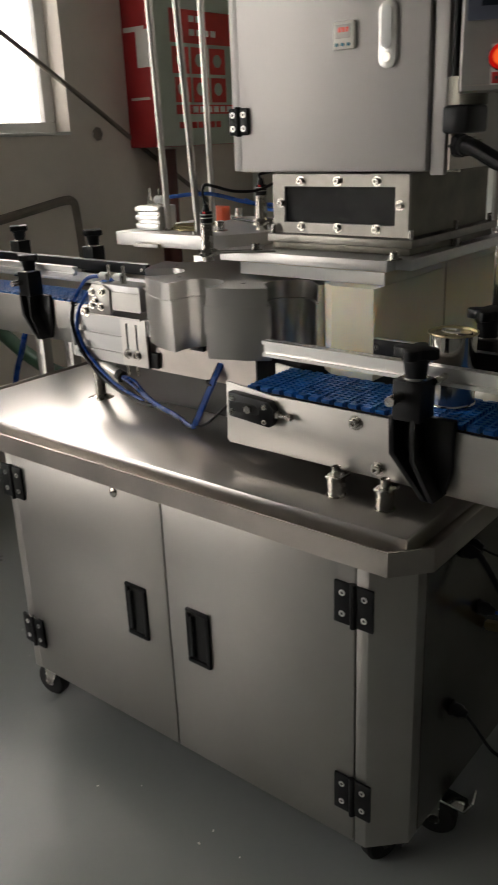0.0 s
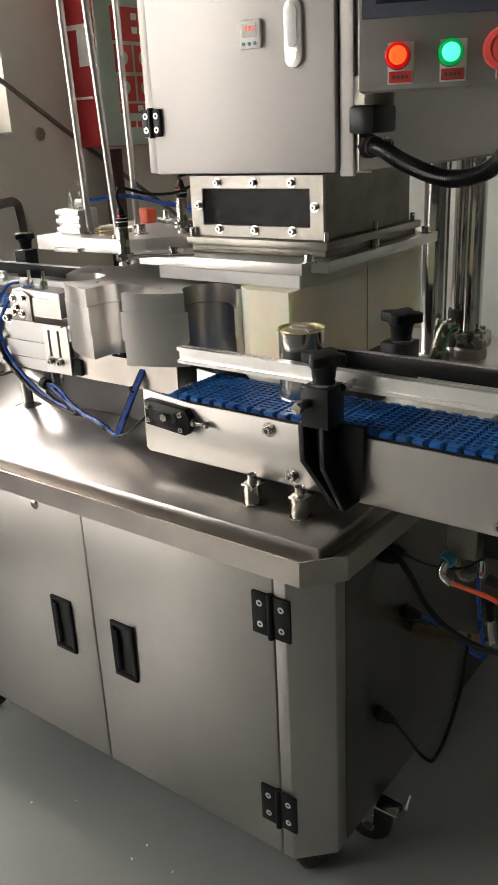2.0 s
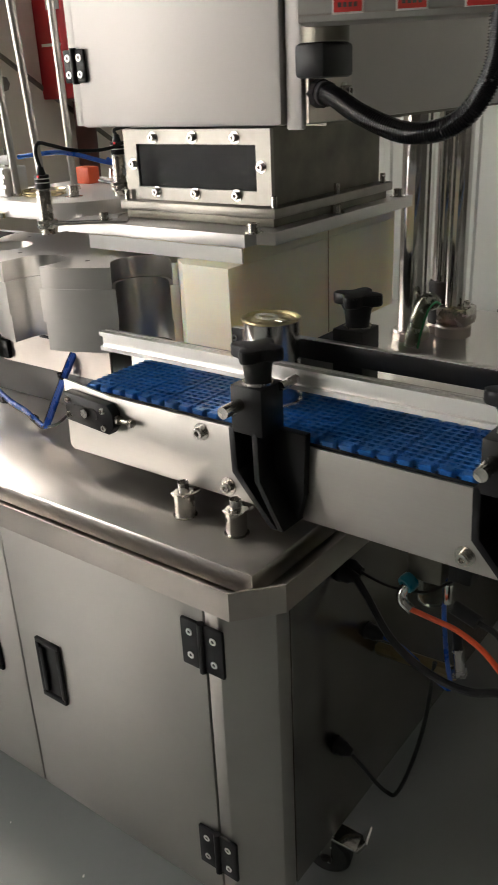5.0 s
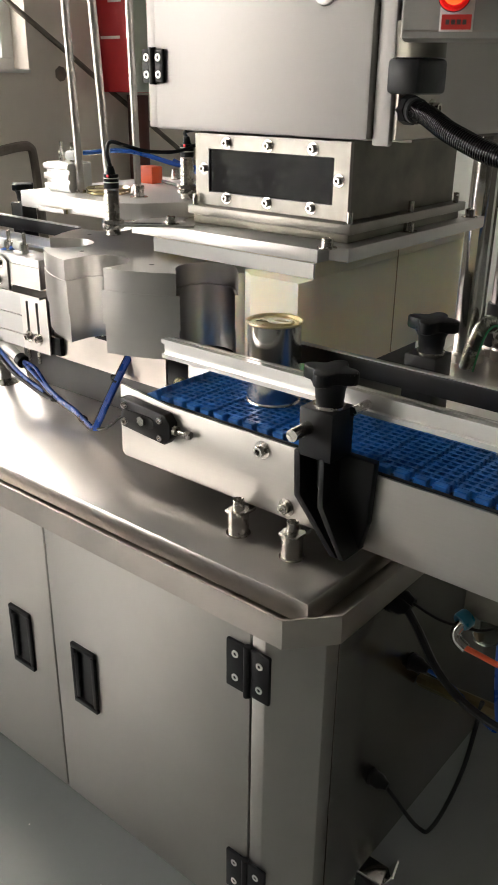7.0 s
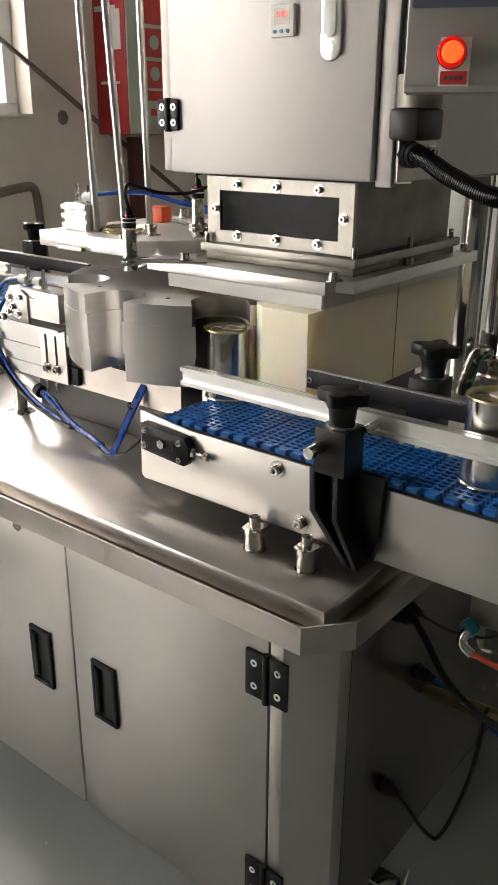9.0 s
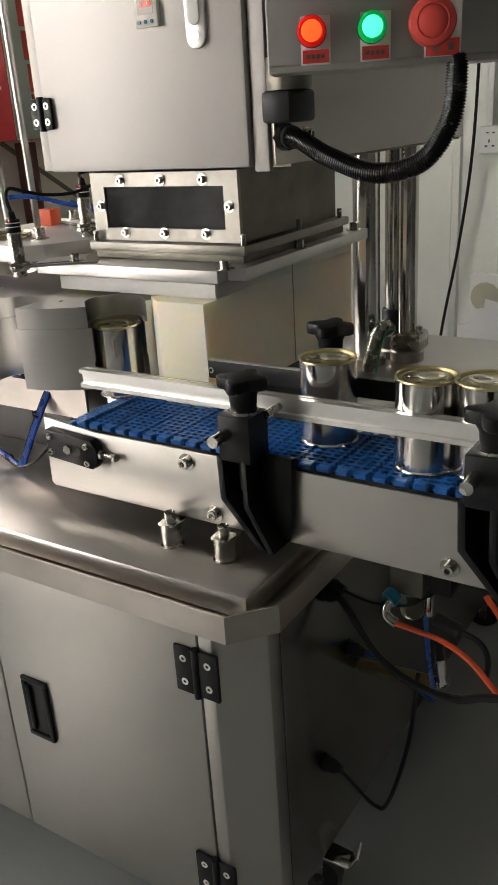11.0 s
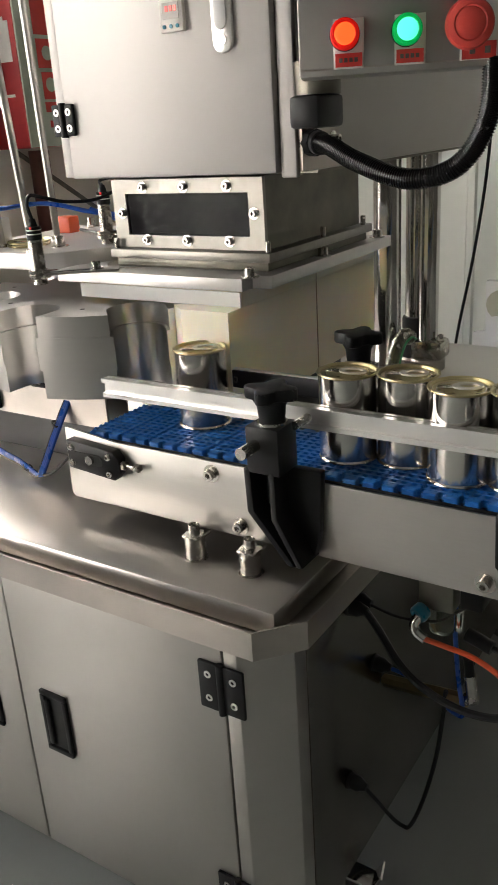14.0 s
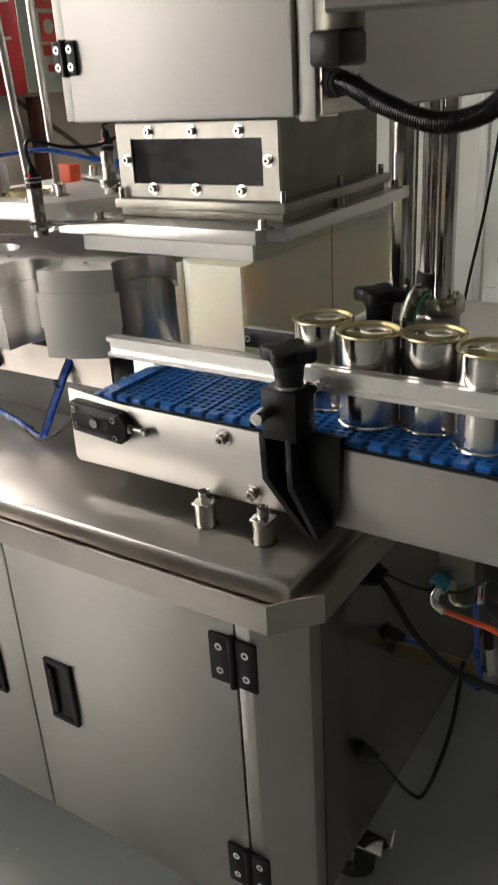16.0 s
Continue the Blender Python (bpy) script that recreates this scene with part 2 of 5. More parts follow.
def smooth_path(pts, steps=8):
    pts = [Vector(p) for p in pts]
    out = []
    for i in range(len(pts) - 1):
        p0, p1, p2, p3 = pts[max(i - 1, 0)], pts[i], pts[i + 1], pts[min(i + 2, len(pts) - 1)]
        for k in range(steps):
            t = k / steps
            out.append(0.5 * (2 * p1 + (p2 - p0) * t + (2 * p0 - 5 * p1 + 4 * p2 - p3) * t * t + (3 * p1 - p0 - 3 * p2 + p3) * t ** 3))
    return out + [pts[-1]]


def tube(bm, pts, r, seg=10, steps=8, ribs=0, rib_r=0.0):
    """A round tube along a smooth path; ribs: rings per metre that stand out by rib_r."""
    path = smooth_path(pts, steps)
    radii = [r] * len(path)
    if ribs:
        length = sum((b - a).length for a, b in zip(path, path[1:]))
        count = int(length * ribs)
        dense, radii, acc, k = [], [], [0.0], 0
        for a, b in zip(path, path[1:]):
            acc.append(acc[-1] + (b - a).length)
        for i in range(count * 4 + 1):
            s = acc[-1] * i / (count * 4)
            while k < len(acc) - 2 and acc[k + 1] < s:
                k += 1
            f = (s - acc[k]) / max(acc[k + 1] - acc[k], 1e-9)
            dense.append(path[k].lerp(path[k + 1], f))
            radii.append(r + (rib_r if i % 4 in (1, 2) else 0))
        path = dense
    up = Vector((0, 0, 1))
    rings, side = [], None
    for i, p in enumerate(path):
        d = (path[min(i + 1, len(path) - 1)] - path[max(i - 1, 0)]).normalized()
        if side is None:
            side = d.cross(up if abs(d.z) < 0.9 else Vector((1, 0, 0))).normalized()
        side = (side - d * side.dot(d)).normalized()
        other = d.cross(side)
        rings.append([bm.verts.new(p + radii[i] * (math.cos(2 * math.pi * k / seg) * side + math.sin(2 * math.pi * k / seg) * other)) for k in range(seg)])
    for a, b in zip(rings, rings[1:]):
        for k in range(seg):
            bm.faces.new((a[k], a[(k + 1) % seg], b[(k + 1) % seg], b[k]))
    bm.faces.new(rings[0][::-1])
    bm.faces.new(rings[-1])
    return bm


def socket_screw(bm, at, axis, r=0.006, h=0.007, washer=True):
    """A socket-head cap screw with a washer, standing out along axis."""
    a = Vector(axis).normalized()
    c = Vector(at)
    prof = [(r * 0.45, h - r * 0.7), (r * 0.5, h), (r * 0.92, h), (r, h - 0.0008), (r, 0)]
    if washer:
        prof = prof[:-1] + [(r, 0.0016), (r * 1.65, 0.0016), (r * 1.65, 0)]
    lathe(bm, [(0, h - r * 0.7)] + prof, c, a, seg=14)
    return bm


def shift(ob, dx, dy=0.0, dz=0.0):
    """Sets a finished thing aside by an offset."""
    ob.location += Vector((dx, dy, dz))
    return ob


def B():
    return bmesh.new()


def offset(outline, d):
    """A closed outline moved inwards by d (counter-clockwise outlines)."""
    k, out = len(outline), []
    for i in range(k):
        p, a, b = Vector(outline[i]), Vector(outline[i - 1]), Vector(outline[(i + 1) % k])
        u, v = (p - a).normalized(), (b - p).normalized()
        nu, nv = Vector((-u.y, u.x)), Vector((-v.y, v.x))
        w = (nu + nv) / max(1 + nu.dot(nv), 1e-6)
        out.append(tuple(p + w * d))
    return out


def ring(bm, outer, inner, z0, z1):
    k = len(outer)
    rows = [[bm.verts.new((*p, z)) for p in o] for o, z in ((outer, z0), (outer, z1), (inner, z1), (inner, z0))]
    for a, b in zip(rows, rows[1:] + rows[:1]):
        for i in range(k):
            bm.faces.new((a[i], a[(i + 1) % k], b[(i + 1) % k], b[i]))
    return bm


# ---- the room ----
WX, WY = -2.35, 2.75           # window wall, clad wall
EX, SY, CZ = 5.5, -5.5, 3.6    # the far side, the side behind, the ceiling


def room():
    solid("floor", box(B(), WX - 0.25, EX + 0.2, SY - 0.2, WY + 0.2, -0.1, 0), FLOOR, "grey epoxy-painted concrete floor, lightly scratched", "floor", "structure")
    # ceiling is never in view; its grey tone limits the ambient bounce
    solid("ceiling", box(B(), WX - 0.25, EX + 0.2, SY - 0.2, WY + 0.2, CZ, CZ + 0.1), CEILING, "unseen ceiling, grey to hold down bounced light", "ceiling", "structure")
    # window wall with two windows
    bm = B()
    z0, z1 = 1.345, 2.75
    a, b = -0.2, 1.509
    d0, d1, e0 = -4.2, -0.75, 0.40
    box(bm, WX - 0.24, WX, SY - 0.2, d0, 0, CZ)
    box(bm, WX - 0.24, WX, d0, d1, 0, e0)
    box(bm, WX - 0.24, WX, d0, d1, z1, CZ)
    box(bm, WX - 0.24, WX, d1, a, 0, CZ)
    box(bm, WX - 0.24, WX, a, b, 0, z0)
    box(bm, WX - 0.24, WX, a, b, z1, CZ)
    box(bm, WX - 0.24, WX, b, WY + 0.1, 0, CZ)
    solid("wall_west", bm, PLASTER, "old beige plaster wall with patched cement scars", "wall", "structure", smooth=0)
    for k, (a, b, z0) in enumerate(((a, b, z0), (d0, d1, e0))):
        w = thing("window_%d" % (k + 1), "white-framed window, overcast daylight behind the panes", "window", ((WX - 0.1), (a + b) / 2, z0), kind="structure")
        for y0, y1, c0, c1 in ((a, b, z0, z0 + 0.055), (a, b, z1 - 0.055, z1), (a, a + 0.055, z0 + 0.055, z1 - 0.055), (b - 0.055, b, z0 + 0.055, z1 - 0.055),
                               ((a + b) / 2 - 0.03, (a + b) / 2 + 0.03, z0 + 0.055, z1 - 0.055)):
            part("window_frame", box(B(), WX - 0.15, WX - 0.09, y0, y1, c0, c1, 0.004), FRAME_WHITE, w)
        part("window_sill", box(B(), WX - 0.09, WX + 0.012, a, b, z0 + 0.001, z0 + 0.014, 0.003), FRAME_WHITE, w)
        for y0, y1 in ((a + 0.055, (a + b) / 2 - 0.03), ((a + b) / 2 + 0.03, b - 0.055)):
            g = part("pane", box(B(), WX - 0.123, WX - 0.118, y0, y1, z0 + 0.055, z1 - 0.055), GLASS, w)
            g.visible_shadow = False
    bm = B()
    box(bm, WX - 0.9, WX - 0.88, -0.35, WY + 0.6, 0.4, 3.6)
    solid("backdrop", bm, DAYLIGHT, "bright overcast sky outside the window", "sky", "structure")
    solid("backdrop_yard", box(B(), WX - 0.9, WX - 0.88, SY - 0.5, -0.40, 0, 3.6), DAYLIGHT_SOFT, "overcast yard beyond the second window", "backdrop", "structure")
    # clad wall: flat sheet with upright ribs
    bm = B()
    outline = []
    x = WX
    while x < EX:
        outline += [(x, WY), (x + 0.150, WY), (x + 0.158, WY - 0.012), (x + 0.186, WY - 0.012), (x + 0.194, WY)]
        x += 0.2
    outline += [(EX, WY), (EX, WY + 0.1), (WX, WY + 0.1)]
    prism(bm, outline, 0, CZ)
    solid("wall_north", bm, CLADDING, "pale steel-clad wall with upright ribs", "wall", "structure", smooth=20)
    # closing walls out of view, kept dark so right-hand faces get little bounce
    solid("wall_east", box(B(), EX, EX + 0.2, SY - 0.2, WY, 0, CZ), DUSKY, "unseen plain wall, dark grey-brown to cut bounced light", "wall", "structure", smooth=0)
    solid("wall_south", box(B(), WX - 0.24, EX + 0.2, SY - 0.2, SY, 0, CZ), DUSKY, "unseen plain wall, dark grey-brown to cut bounced light", "wall", "structure", smooth=0)


room()

# ---- base cabinet ----
CAB = [(-0.875, 0.0), (0.045, 0.0), (0.100, 0.055), (0.100, 1.27), (-0.930, 1.27), (-0.930, 0.055)]
LIP = [(-1.083, -0.036), (0.096, -0.036), (0.143, 0.018), (0.143, 1.32), (-1.130, 1.32), (-1.130, 0.018)]
CAB_Z0, CAB_Z1, TABLE_Z = 0.14, 0.72, 0.765


def hinge(parent, x, z, y, w=0.072, h=0.075):
    """A black cast hinge of two leaves with four screws."""
    bm = B()
    box(bm, x - w / 2, x - 0.004, y - 0.006, y, z - h / 2, z + h / 2, 0.002)
    box(bm, x + 0.004, x + w / 2, y - 0.006, y, z - h / 2, z + h / 2, 0.002)
    cyl(bm, (x, y - 0.005, z - h / 2 - 0.002), (x, y - 0.005, z + h / 2 + 0.002), 0.0055, 14)
    hg = part("hinge", bm, BLACK, parent, "black cast hinge")
    for dx, dz in ((-w * 0.28, h * 0.25), (-w * 0.28, -h * 0.25), (w * 0.28, h * 0.25), (w * 0.28, -h * 0.25)):
        part("screw", socket_screw(B(), (x + dx, y - 0.006, z + dz), (0, -1, 0), 0.0056, 0.0012, False), PALE_BOLT, hg)
    return hg


def flush_handle(parent, x0, x1, z0, z1, y):
    """A recessed black pull: frame, dished cup and a lip along one side."""
    bm = B()
    fw = 0.009
    box(bm, x0, x1, y - 0.006, y + 0.003, z1 - fw, z1, 0.002)
    box(bm, x0, x1, y - 0.006, y + 0.003, z0, z0 + fw, 0.002)
    box(bm, x0, x0 + fw, y - 0.006, y + 0.003, z0 + fw, z1 - fw, 0.002)
    box(bm, x1 - fw, x1, y - 0.006, y + 0.003, z0 + fw, z1 - fw, 0.002)
    hd = part("handle", bm, BLACK, parent, "recessed black plastic pull handle")
    cup = B()
    box(cup, x0 + fw - 0.001, x1 - fw + 0.001, y - 0.001, y + 0.0022, z0 + fw - 0.001, z1 - fw + 0.001)
    part("cup", cup, BLACK_MATT, hd)
    part("grip", box(B(), x0 + fw, x0 + fw + 0.010, y - 0.008, y - 0.002, z0 + fw + 0.006, z1 - fw - 0.006, 0.003), BLACK, hd)


def cabinet():
    c = thing("base_cabinet", "brushed stainless steel machine cabinet with two doors", "machine cabinet", (-0.4, 0.63, CAB_Z0))
    inner = offset(CAB, 0.006)
    bm = B()
    inner[0], inner[1] = (-0.875, 0.008), (0.045, 0.008)
    prism(bm, inner, CAB_Z0 + 0.002, CAB_Z1 - 0.002)
    # darker steel than the doors: shade on the cabinet side put into colour
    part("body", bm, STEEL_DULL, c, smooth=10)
    for s in (1, -1):
        def mir(x):
            return x if s > 0 else -0.83 - x
        o = [(mir(0.0235), 0.0), (mir(0.045), 0.0), (mir(0.100), 0.055), (mir(0.100), 0.085), (mir(0.0235), 0.085)]
        part("post", prism(B(), o if s > 0 else o[::-1], CAB_Z0, CAB_Z1, bevel=0.0015), STEEL_V, c)
    for x0, x1 in ((-0.8525, -0.4018), (-0.3982, 0.0205)):
        d = part("door", box(B(), x0, x1, -0.001, 0.007, CAB_Z0 + 0.002, CAB_Z1 - 0.03, 0.002), STEEL_V, c, "brushed stainless door")
        if x0 < -0.5:
            flush_handle(d, -0.516, -0.459, 0.37, 0.489, -0.001)
            k = B()
            lathe(k, [(0, 0.004), (0.007, 0.004), (0.010, 0.002), (0.0105, 0)], (-0.526, -0.001, 0.68), (0, -1, 0), 24)
            part("lock", k, BOLT, d, "small round key lock")
            for z in (0.627, 0.247):
                hinge(d, -0.853, z, -0.001)
        else:
            flush_handle(d, -0.350, -0.293, 0.37, 0.489, -0.001)
            for z in (0.6225, 0.2445):
                hinge(d, 0.0208, z, -0.001)
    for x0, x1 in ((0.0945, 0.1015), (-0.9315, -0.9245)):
        part("side_panel", box(B(), x0, x1, 0.0865, 1.268, CAB_Z0 + 0.004, CAB_Z1 - 0.004, 0.0015), STEEL_SHADED_SIDE, c, "stainless side panel, toned dark for its shaded face")
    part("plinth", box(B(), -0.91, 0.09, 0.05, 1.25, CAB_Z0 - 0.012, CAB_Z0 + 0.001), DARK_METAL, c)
    return c


def caster(x, y, turn, pedal, r=0.042):
    c = thing("caster", "black rubber swivel caster under the cabinet", "caster", (x, y, 0), group="casters under the cabinet")
    q = Matrix.Translation((x, y, 0)) @ Matrix.Rotation(turn, 4, "Z")
    def add(name, bm, mat, label=""):
        bmesh.ops.transform(bm, matrix=q, verts=bm.verts)
        return part(name, bm, mat, c, label)
    w = B()
    lathe(w, [(0.010, -0.013), (r - 0.006, -0.014), (r, -0.009), (r, 0.009), (r - 0.006, 0.014), (0.010, 0.013)], (0.02, 0, r), (0, 1, 0), 28, True)
    add("wheel", w, BLACK_MATT)
    add("hub", cyl(B(), (0.02, -0.019, r), (0.02, 0.019, r), 0.011, 16), BOLT)
    f = B()
    for s in (-1, 1):
        prism(f, [(0.028, r - 0.01), (0.012, r - 0.01), (-0.022, 0.105), (0.03, 0.105)], s * 0.0175 - 0.0015, s * 0.0175 + 0.0015, "y")
    box(f, -0.024, 0.032, -0.019, 0.019, 0.105, 0.109)
    add("fork", f, BOLT, "zinc-plated caster fork")
    add("mount_plate", box(B(), -0.035, 0.035, -0.03, 0.03, 0.110, 0.1285, 0.002), BOLT)
    if pedal:
        p = B()
        prism(p, [(0.026, 0.090), (0.078, 0.076), (0.094, 0.104), (0.090, 0.107), (0.075, 0.081), (0.030, 0.096)], -0.020, 0.020, "y", 0.0015)
        add("brake_pedal", p, CHROME, "bent steel brake pedal")
    return c


def table():
    t = thing("worktop", "stainless steel worktop with raised rounded pan and drip edge", "worktop", (-0.4, 0.65, CAB_Z1))
    bm = B()
    o = [(-1.072, -0.005), (0.110, -0.005), (0.110, 1.285), (-1.072, 1.285)]
    prism(bm, o, 0.7305, TABLE_Z, bevel=0.006)
    part("pan", bm, STEEL_TOP, t)
    part("gutter", prism(B(), offset(LIP, 0.003), 0.722, 0.7300), STEEL_LIP, t)
    part("drip_edge", ring(B(), LIP, offset(LIP, 0.003), 0.712, 0.752), STEEL_LIP, t, "welded stainless upstand", smooth=10)
    return t


cabinet()
table()
for cx, cy, turn, pedal in ((-0.895, 0.075, 3.3, False), (0.015, 0.14, -1.9, False), (0.045, 0.235, 0.25, True), (-0.86, 1.18, 2.9, False), (0.05, 1.18, 0.2, False)):
    caster(cx, cy, turn, pedal)

# ---- outfeed conveyor ----
BELT_Z, PITCH, SPEED = 0.916, 0.05, 0.19
BY0, BY1 = 0.0975, 0.2195
WRAP_R = 0.042
LOOP = 67 * PITCH
RUN = (LOOP - 2 * math.pi * WRAP_R) / 2
BX0 = -0.232


def belt_module(name):
    """One link row of an open-grid belt, its top at height 0, centred at the middle of its length."""
    bm = B()
    n = 11
    w = BY1 - BY0
    for i in range(n):
        y = BY0 + w * (i + 0.5) / n - (BY0 + BY1) / 2
        box(bm, -0.0235, 0.0235, y - 0.0021, y + 0.0021, -0.009, 0)
    for x in (-0.0188, -0.0063, 0.0063, 0.0188):
        box(bm, x - 0.0022, x + 0.0022, -w / 2 + 0.001, w / 2 - 0.001, -0.0085, -0.0006)
    for s in (-1, 1):
        for x in (-0.0125, 0.0125):
            box(bm, x - 0.0086, x + 0.0086, s * w / 2 - 0.006, s * w / 2 + 0.0055, -0.016, -0.0004, 0.0015, seg=1)
    me = bpy.data.meshes.new(name)
    bm.to_mesh(me)
    bm.free()
    me.materials.append(BLUE_BELT)
    return me


def loop_pose(s):
    """The pose of a belt row at s metres along the loop, from the left end of the top run."""
    s = s % LOOP
    arc = math.pi * WRAP_R
    yc = (BY0 + BY1) / 2
    if s < RUN:
        return pose(BX0 + s, yc, BELT_Z)
    if s < RUN + arc:
        a = (s - RUN) / WRAP_R
        return pose(BX0 + RUN + WRAP_R * math.sin(a), yc, BELT_Z - WRAP_R + WRAP_R * math.cos(a), 0, math.degrees(a), 0)
    if s < 2 * RUN + arc:
        return pose(BX0 + RUN - (s - RUN - arc), yc, BELT_Z - 2 * WRAP_R, 0, 180, 0)
    a = (s - 2 * RUN - arc) / WRAP_R
    return pose(BX0 - WRAP_R * math.sin(a), yc, BELT_Z - WRAP_R - WRAP_R * math.cos(a), 0, 180 + math.degrees(a), 0)


def clamp(name, x, y, s, label, top=0.985, depth=0.045, skirt=True):
    """A black rail bracket with a lobed clamping knob; s: -1 stands before the side plate, 1 behind."""
    c = thing(name, label, "clamp bracket", (x, y, 0.80 if skirt else 0.90))
    def yy(v):
        return y + s * v
    bm = B()
    a, b = sorted((yy(0.0), yy(depth)))
    box(bm, x - 0.0255, x + 0.0200, a, b, 0.925, top, 0.002)
    part("block", bm, BLACK, c)
    if skirt:
        o = [(x - 0.030, 0.926), (x + 0.058, 0.926), (x + 0.054, 0.845), (x + 0.044, 0.806), (x + 0.030, 0.806), (x + 0.010, 0.838), (x - 0.026, 0.872)]
        web = B()
        prism(web, o, *sorted((yy(0.0), yy(0.012))), "y", 0.0015)
        prism(web, [(x - 0.031, 0.93), (x - 0.022, 0.93), (x - 0.020, 0.874), (x + 0.036, 0.808), (x + 0.026, 0.808), (x - 0.029, 0.871)], *sorted((yy(0.0), yy(depth))), "y", 0.001)
        prism(web, [(x + 0.004, 0.93), (x + 0.012, 0.93), (x + 0.013, 0.868), (x + 0.046, 0.808), (x + 0.038, 0.808), (x + 0.005, 0.866)], *sorted((yy(0.0), yy(depth))), "y", 0.001)
        part("bracket", web, BLACK, c)
    ym = yy(depth / 2)
    part("collar", cyl(B(), (x, ym, top), (x, ym, top + 0.003), 0.0185, 24), BOLT, c)
    part("stem", cyl(B(), (x, ym, top + 0.003), (x, ym, top + 0.030), 0.0160, 24), BLACK, c)
    k = B()
    pts = []
    for i in range(48):
        ang = 2 * math.pi * i / 48
        r = 0.0265 + 0.0067 * math.cos(4 * ang)
        pts.append((x + 1.02 * r * math.cos(ang + 0.15), ym + 1.02 * r * math.sin(ang + 0.15)))
    prism(k, pts, top + 0.030, top + 0.046, bevel=0.003)
    lathe(k, [(0.0165, 0), (0.0175, 0.012), (0.023, 0.022), (0.0, 0.022)], (x, ym, top + 0.010), seg=24)
    part("knob", k, BLACK, c, "black lobed clamping knob")
    part("clamp_rod", cyl(B(), (x - 0.012, yy(depth - 0.001), 0.962), (x - 0.012, yy(depth + 0.032), 0.962), 0.0075, 20), BOLT, c, "steel clamp rod")
    return c


def rail_profile(y0, y1, z0, z1, g=0.006):
    """A grooved aluminium section, as pairs (y, z)."""
    t = 0.006
    w = y1 - y0
    return [(y0, z0), (y1, z0), (y1, z1), (y1 - 0.22 * w, z1), (y1 - 0.22 * w, z1 - 0.003), (y0 + 0.55 * w, z1 - 0.003), (y0 + 0.55 * w, z1), (y0, z1), (y0, z1 - t), (y0 + g, z1 - t), (y0 + g, z0 + t), (y0, z0 + t)]


def outfeed():
    c = thing("outfeed_conveyor", "stainless steel outfeed conveyor with adjustable guide rails", "conveyor", (0.5, 0.16, TABLE_Z))
    x1 = BX0 + RUN + 0.06
    plate = [(-0.301, 0.811), (-0.295, 0.805), (x1, 0.802), (x1, 0.904), (-0.20, 0.907), (-0.290, 0.917), (-0.298, 0.917)]
    part("side_plate", prism(B(), plate, 0.085, 0.089, "y", 0.0008), STEEL_H, c, "brushed stainless side plate")
    part("side_plate", prism(B(), plate, 0.228, 0.232, "y", 0.0008), STEEL_H, c)
    part("wear_strip", box(B(), -0.22, x1 - 0.05, 0.0892, 0.0905, 0.880, 0.9095), BLACK, c)
    part("slide_bed", box(B(), -0.19, x1 - 0.05, 0.105, 0.215, 0.884, 0.9005), BLACK, c)
    # added unseen tray: blocks the return run's blue reflection on the worktop
    part("bottom_tray", box(B(), -0.285, x1 - 0.01, 0.0892, 0.2278, 0.8065, 0.8090), STEEL_H, c)
    part("shaft", cyl(B(), (-0.232, 0.089, 0.874), (-0.232, 0.228, 0.874), 0.022, 24), BLACK, c)
    # bearing adjuster
    blk = [(-0.281, 0.862), (-0.194, 0.855), (-0.183, 0.868), (-0.183, 0.888), (-0.193, 0.900), (-0.281, 0.906)]
    a = part("bearing_block", prism(B(), blk, 0.068, 0.0848, "y", 0.002), BLACK, c, "black slotted bearing adjuster")
    slot = B()
    prism(slot, [(-0.2425 + (0.0215 if math.cos(a) > 0 else -0.0215) + 0.0085 * math.cos(a), 0.8815 + 0.0085 * math.sin(a)) for a in [0.05 + 2 * math.pi * i / 24 for i in range(24)]], 0.0666, 0.0677, "y")
    part("slot", slot, BLACK_MATT, a)
    part("axle_nut", cyl(B(), (-0.235, 0.062, 0.882), (-0.235, 0.0665, 0.882), 0.0075, 6), BOLT, a)
    for sx, sz in ((-0.272, 0.896), (-0.272, 0.872), (-0.201, 0.891), (-0.201, 0.865)):
        part("screw", socket_screw(B(), (sx, 0.068, sz), (0, -1, 0), 0.0048, 0.004, False), BOLT, a)
    adj = cyl(B(), (-0.183, 0.077, 0.878), (-0.159, 0.077, 0.878), 0.0035, 10)
    cyl(adj, (-0.159, 0.077, 0.878), (-0.152, 0.077, 0.878), 0.0065, 6)
    cyl(adj, (-0.183, 0.077, 0.878), (-0.177, 0.077, 0.878), 0.0075, 6)
    part("adjusting_bolt", adj, BOLT, a)
    for bx, bz in ((-0.033, 0.890), (0.008, 0.821), (0.337, 0.822), (0.62, 0.822)):
        part("bolt", socket_screw(B(), (bx, 0.085, bz), (0, -1, 0), 0.0074, 0.011), BOLT, c, "socket-head bolt with washer")
    part("guide_rail", prism(B(), rail_profile(0.106, 0.122, 0.966, 0.993), -0.232, x1, "x"), ALU_RAIL, c, "grooved aluminium guide rail", smooth=10)
    part("guide_strip", box(B(), -0.225, x1, 0.1225, 0.127, 0.961, 0.992), STEEL_H, c)
    gb = part("guide_bar", box(B(), -0.092, x1, 0.2255, 0.2375, 0.962, 0.988, 0.001), BLACK, c, "black plastic guide bar")
    part("cap_strip", box(B(), -0.090, x1, 0.227, 0.236, 0.9885, 0.990), ALU_RAIL, gb)
    part("screw", socket_screw(B(), (-0.080, 0.2255, 0.975), (0, -1, 0), 0.005, 0.003, False), BOLT, gb)
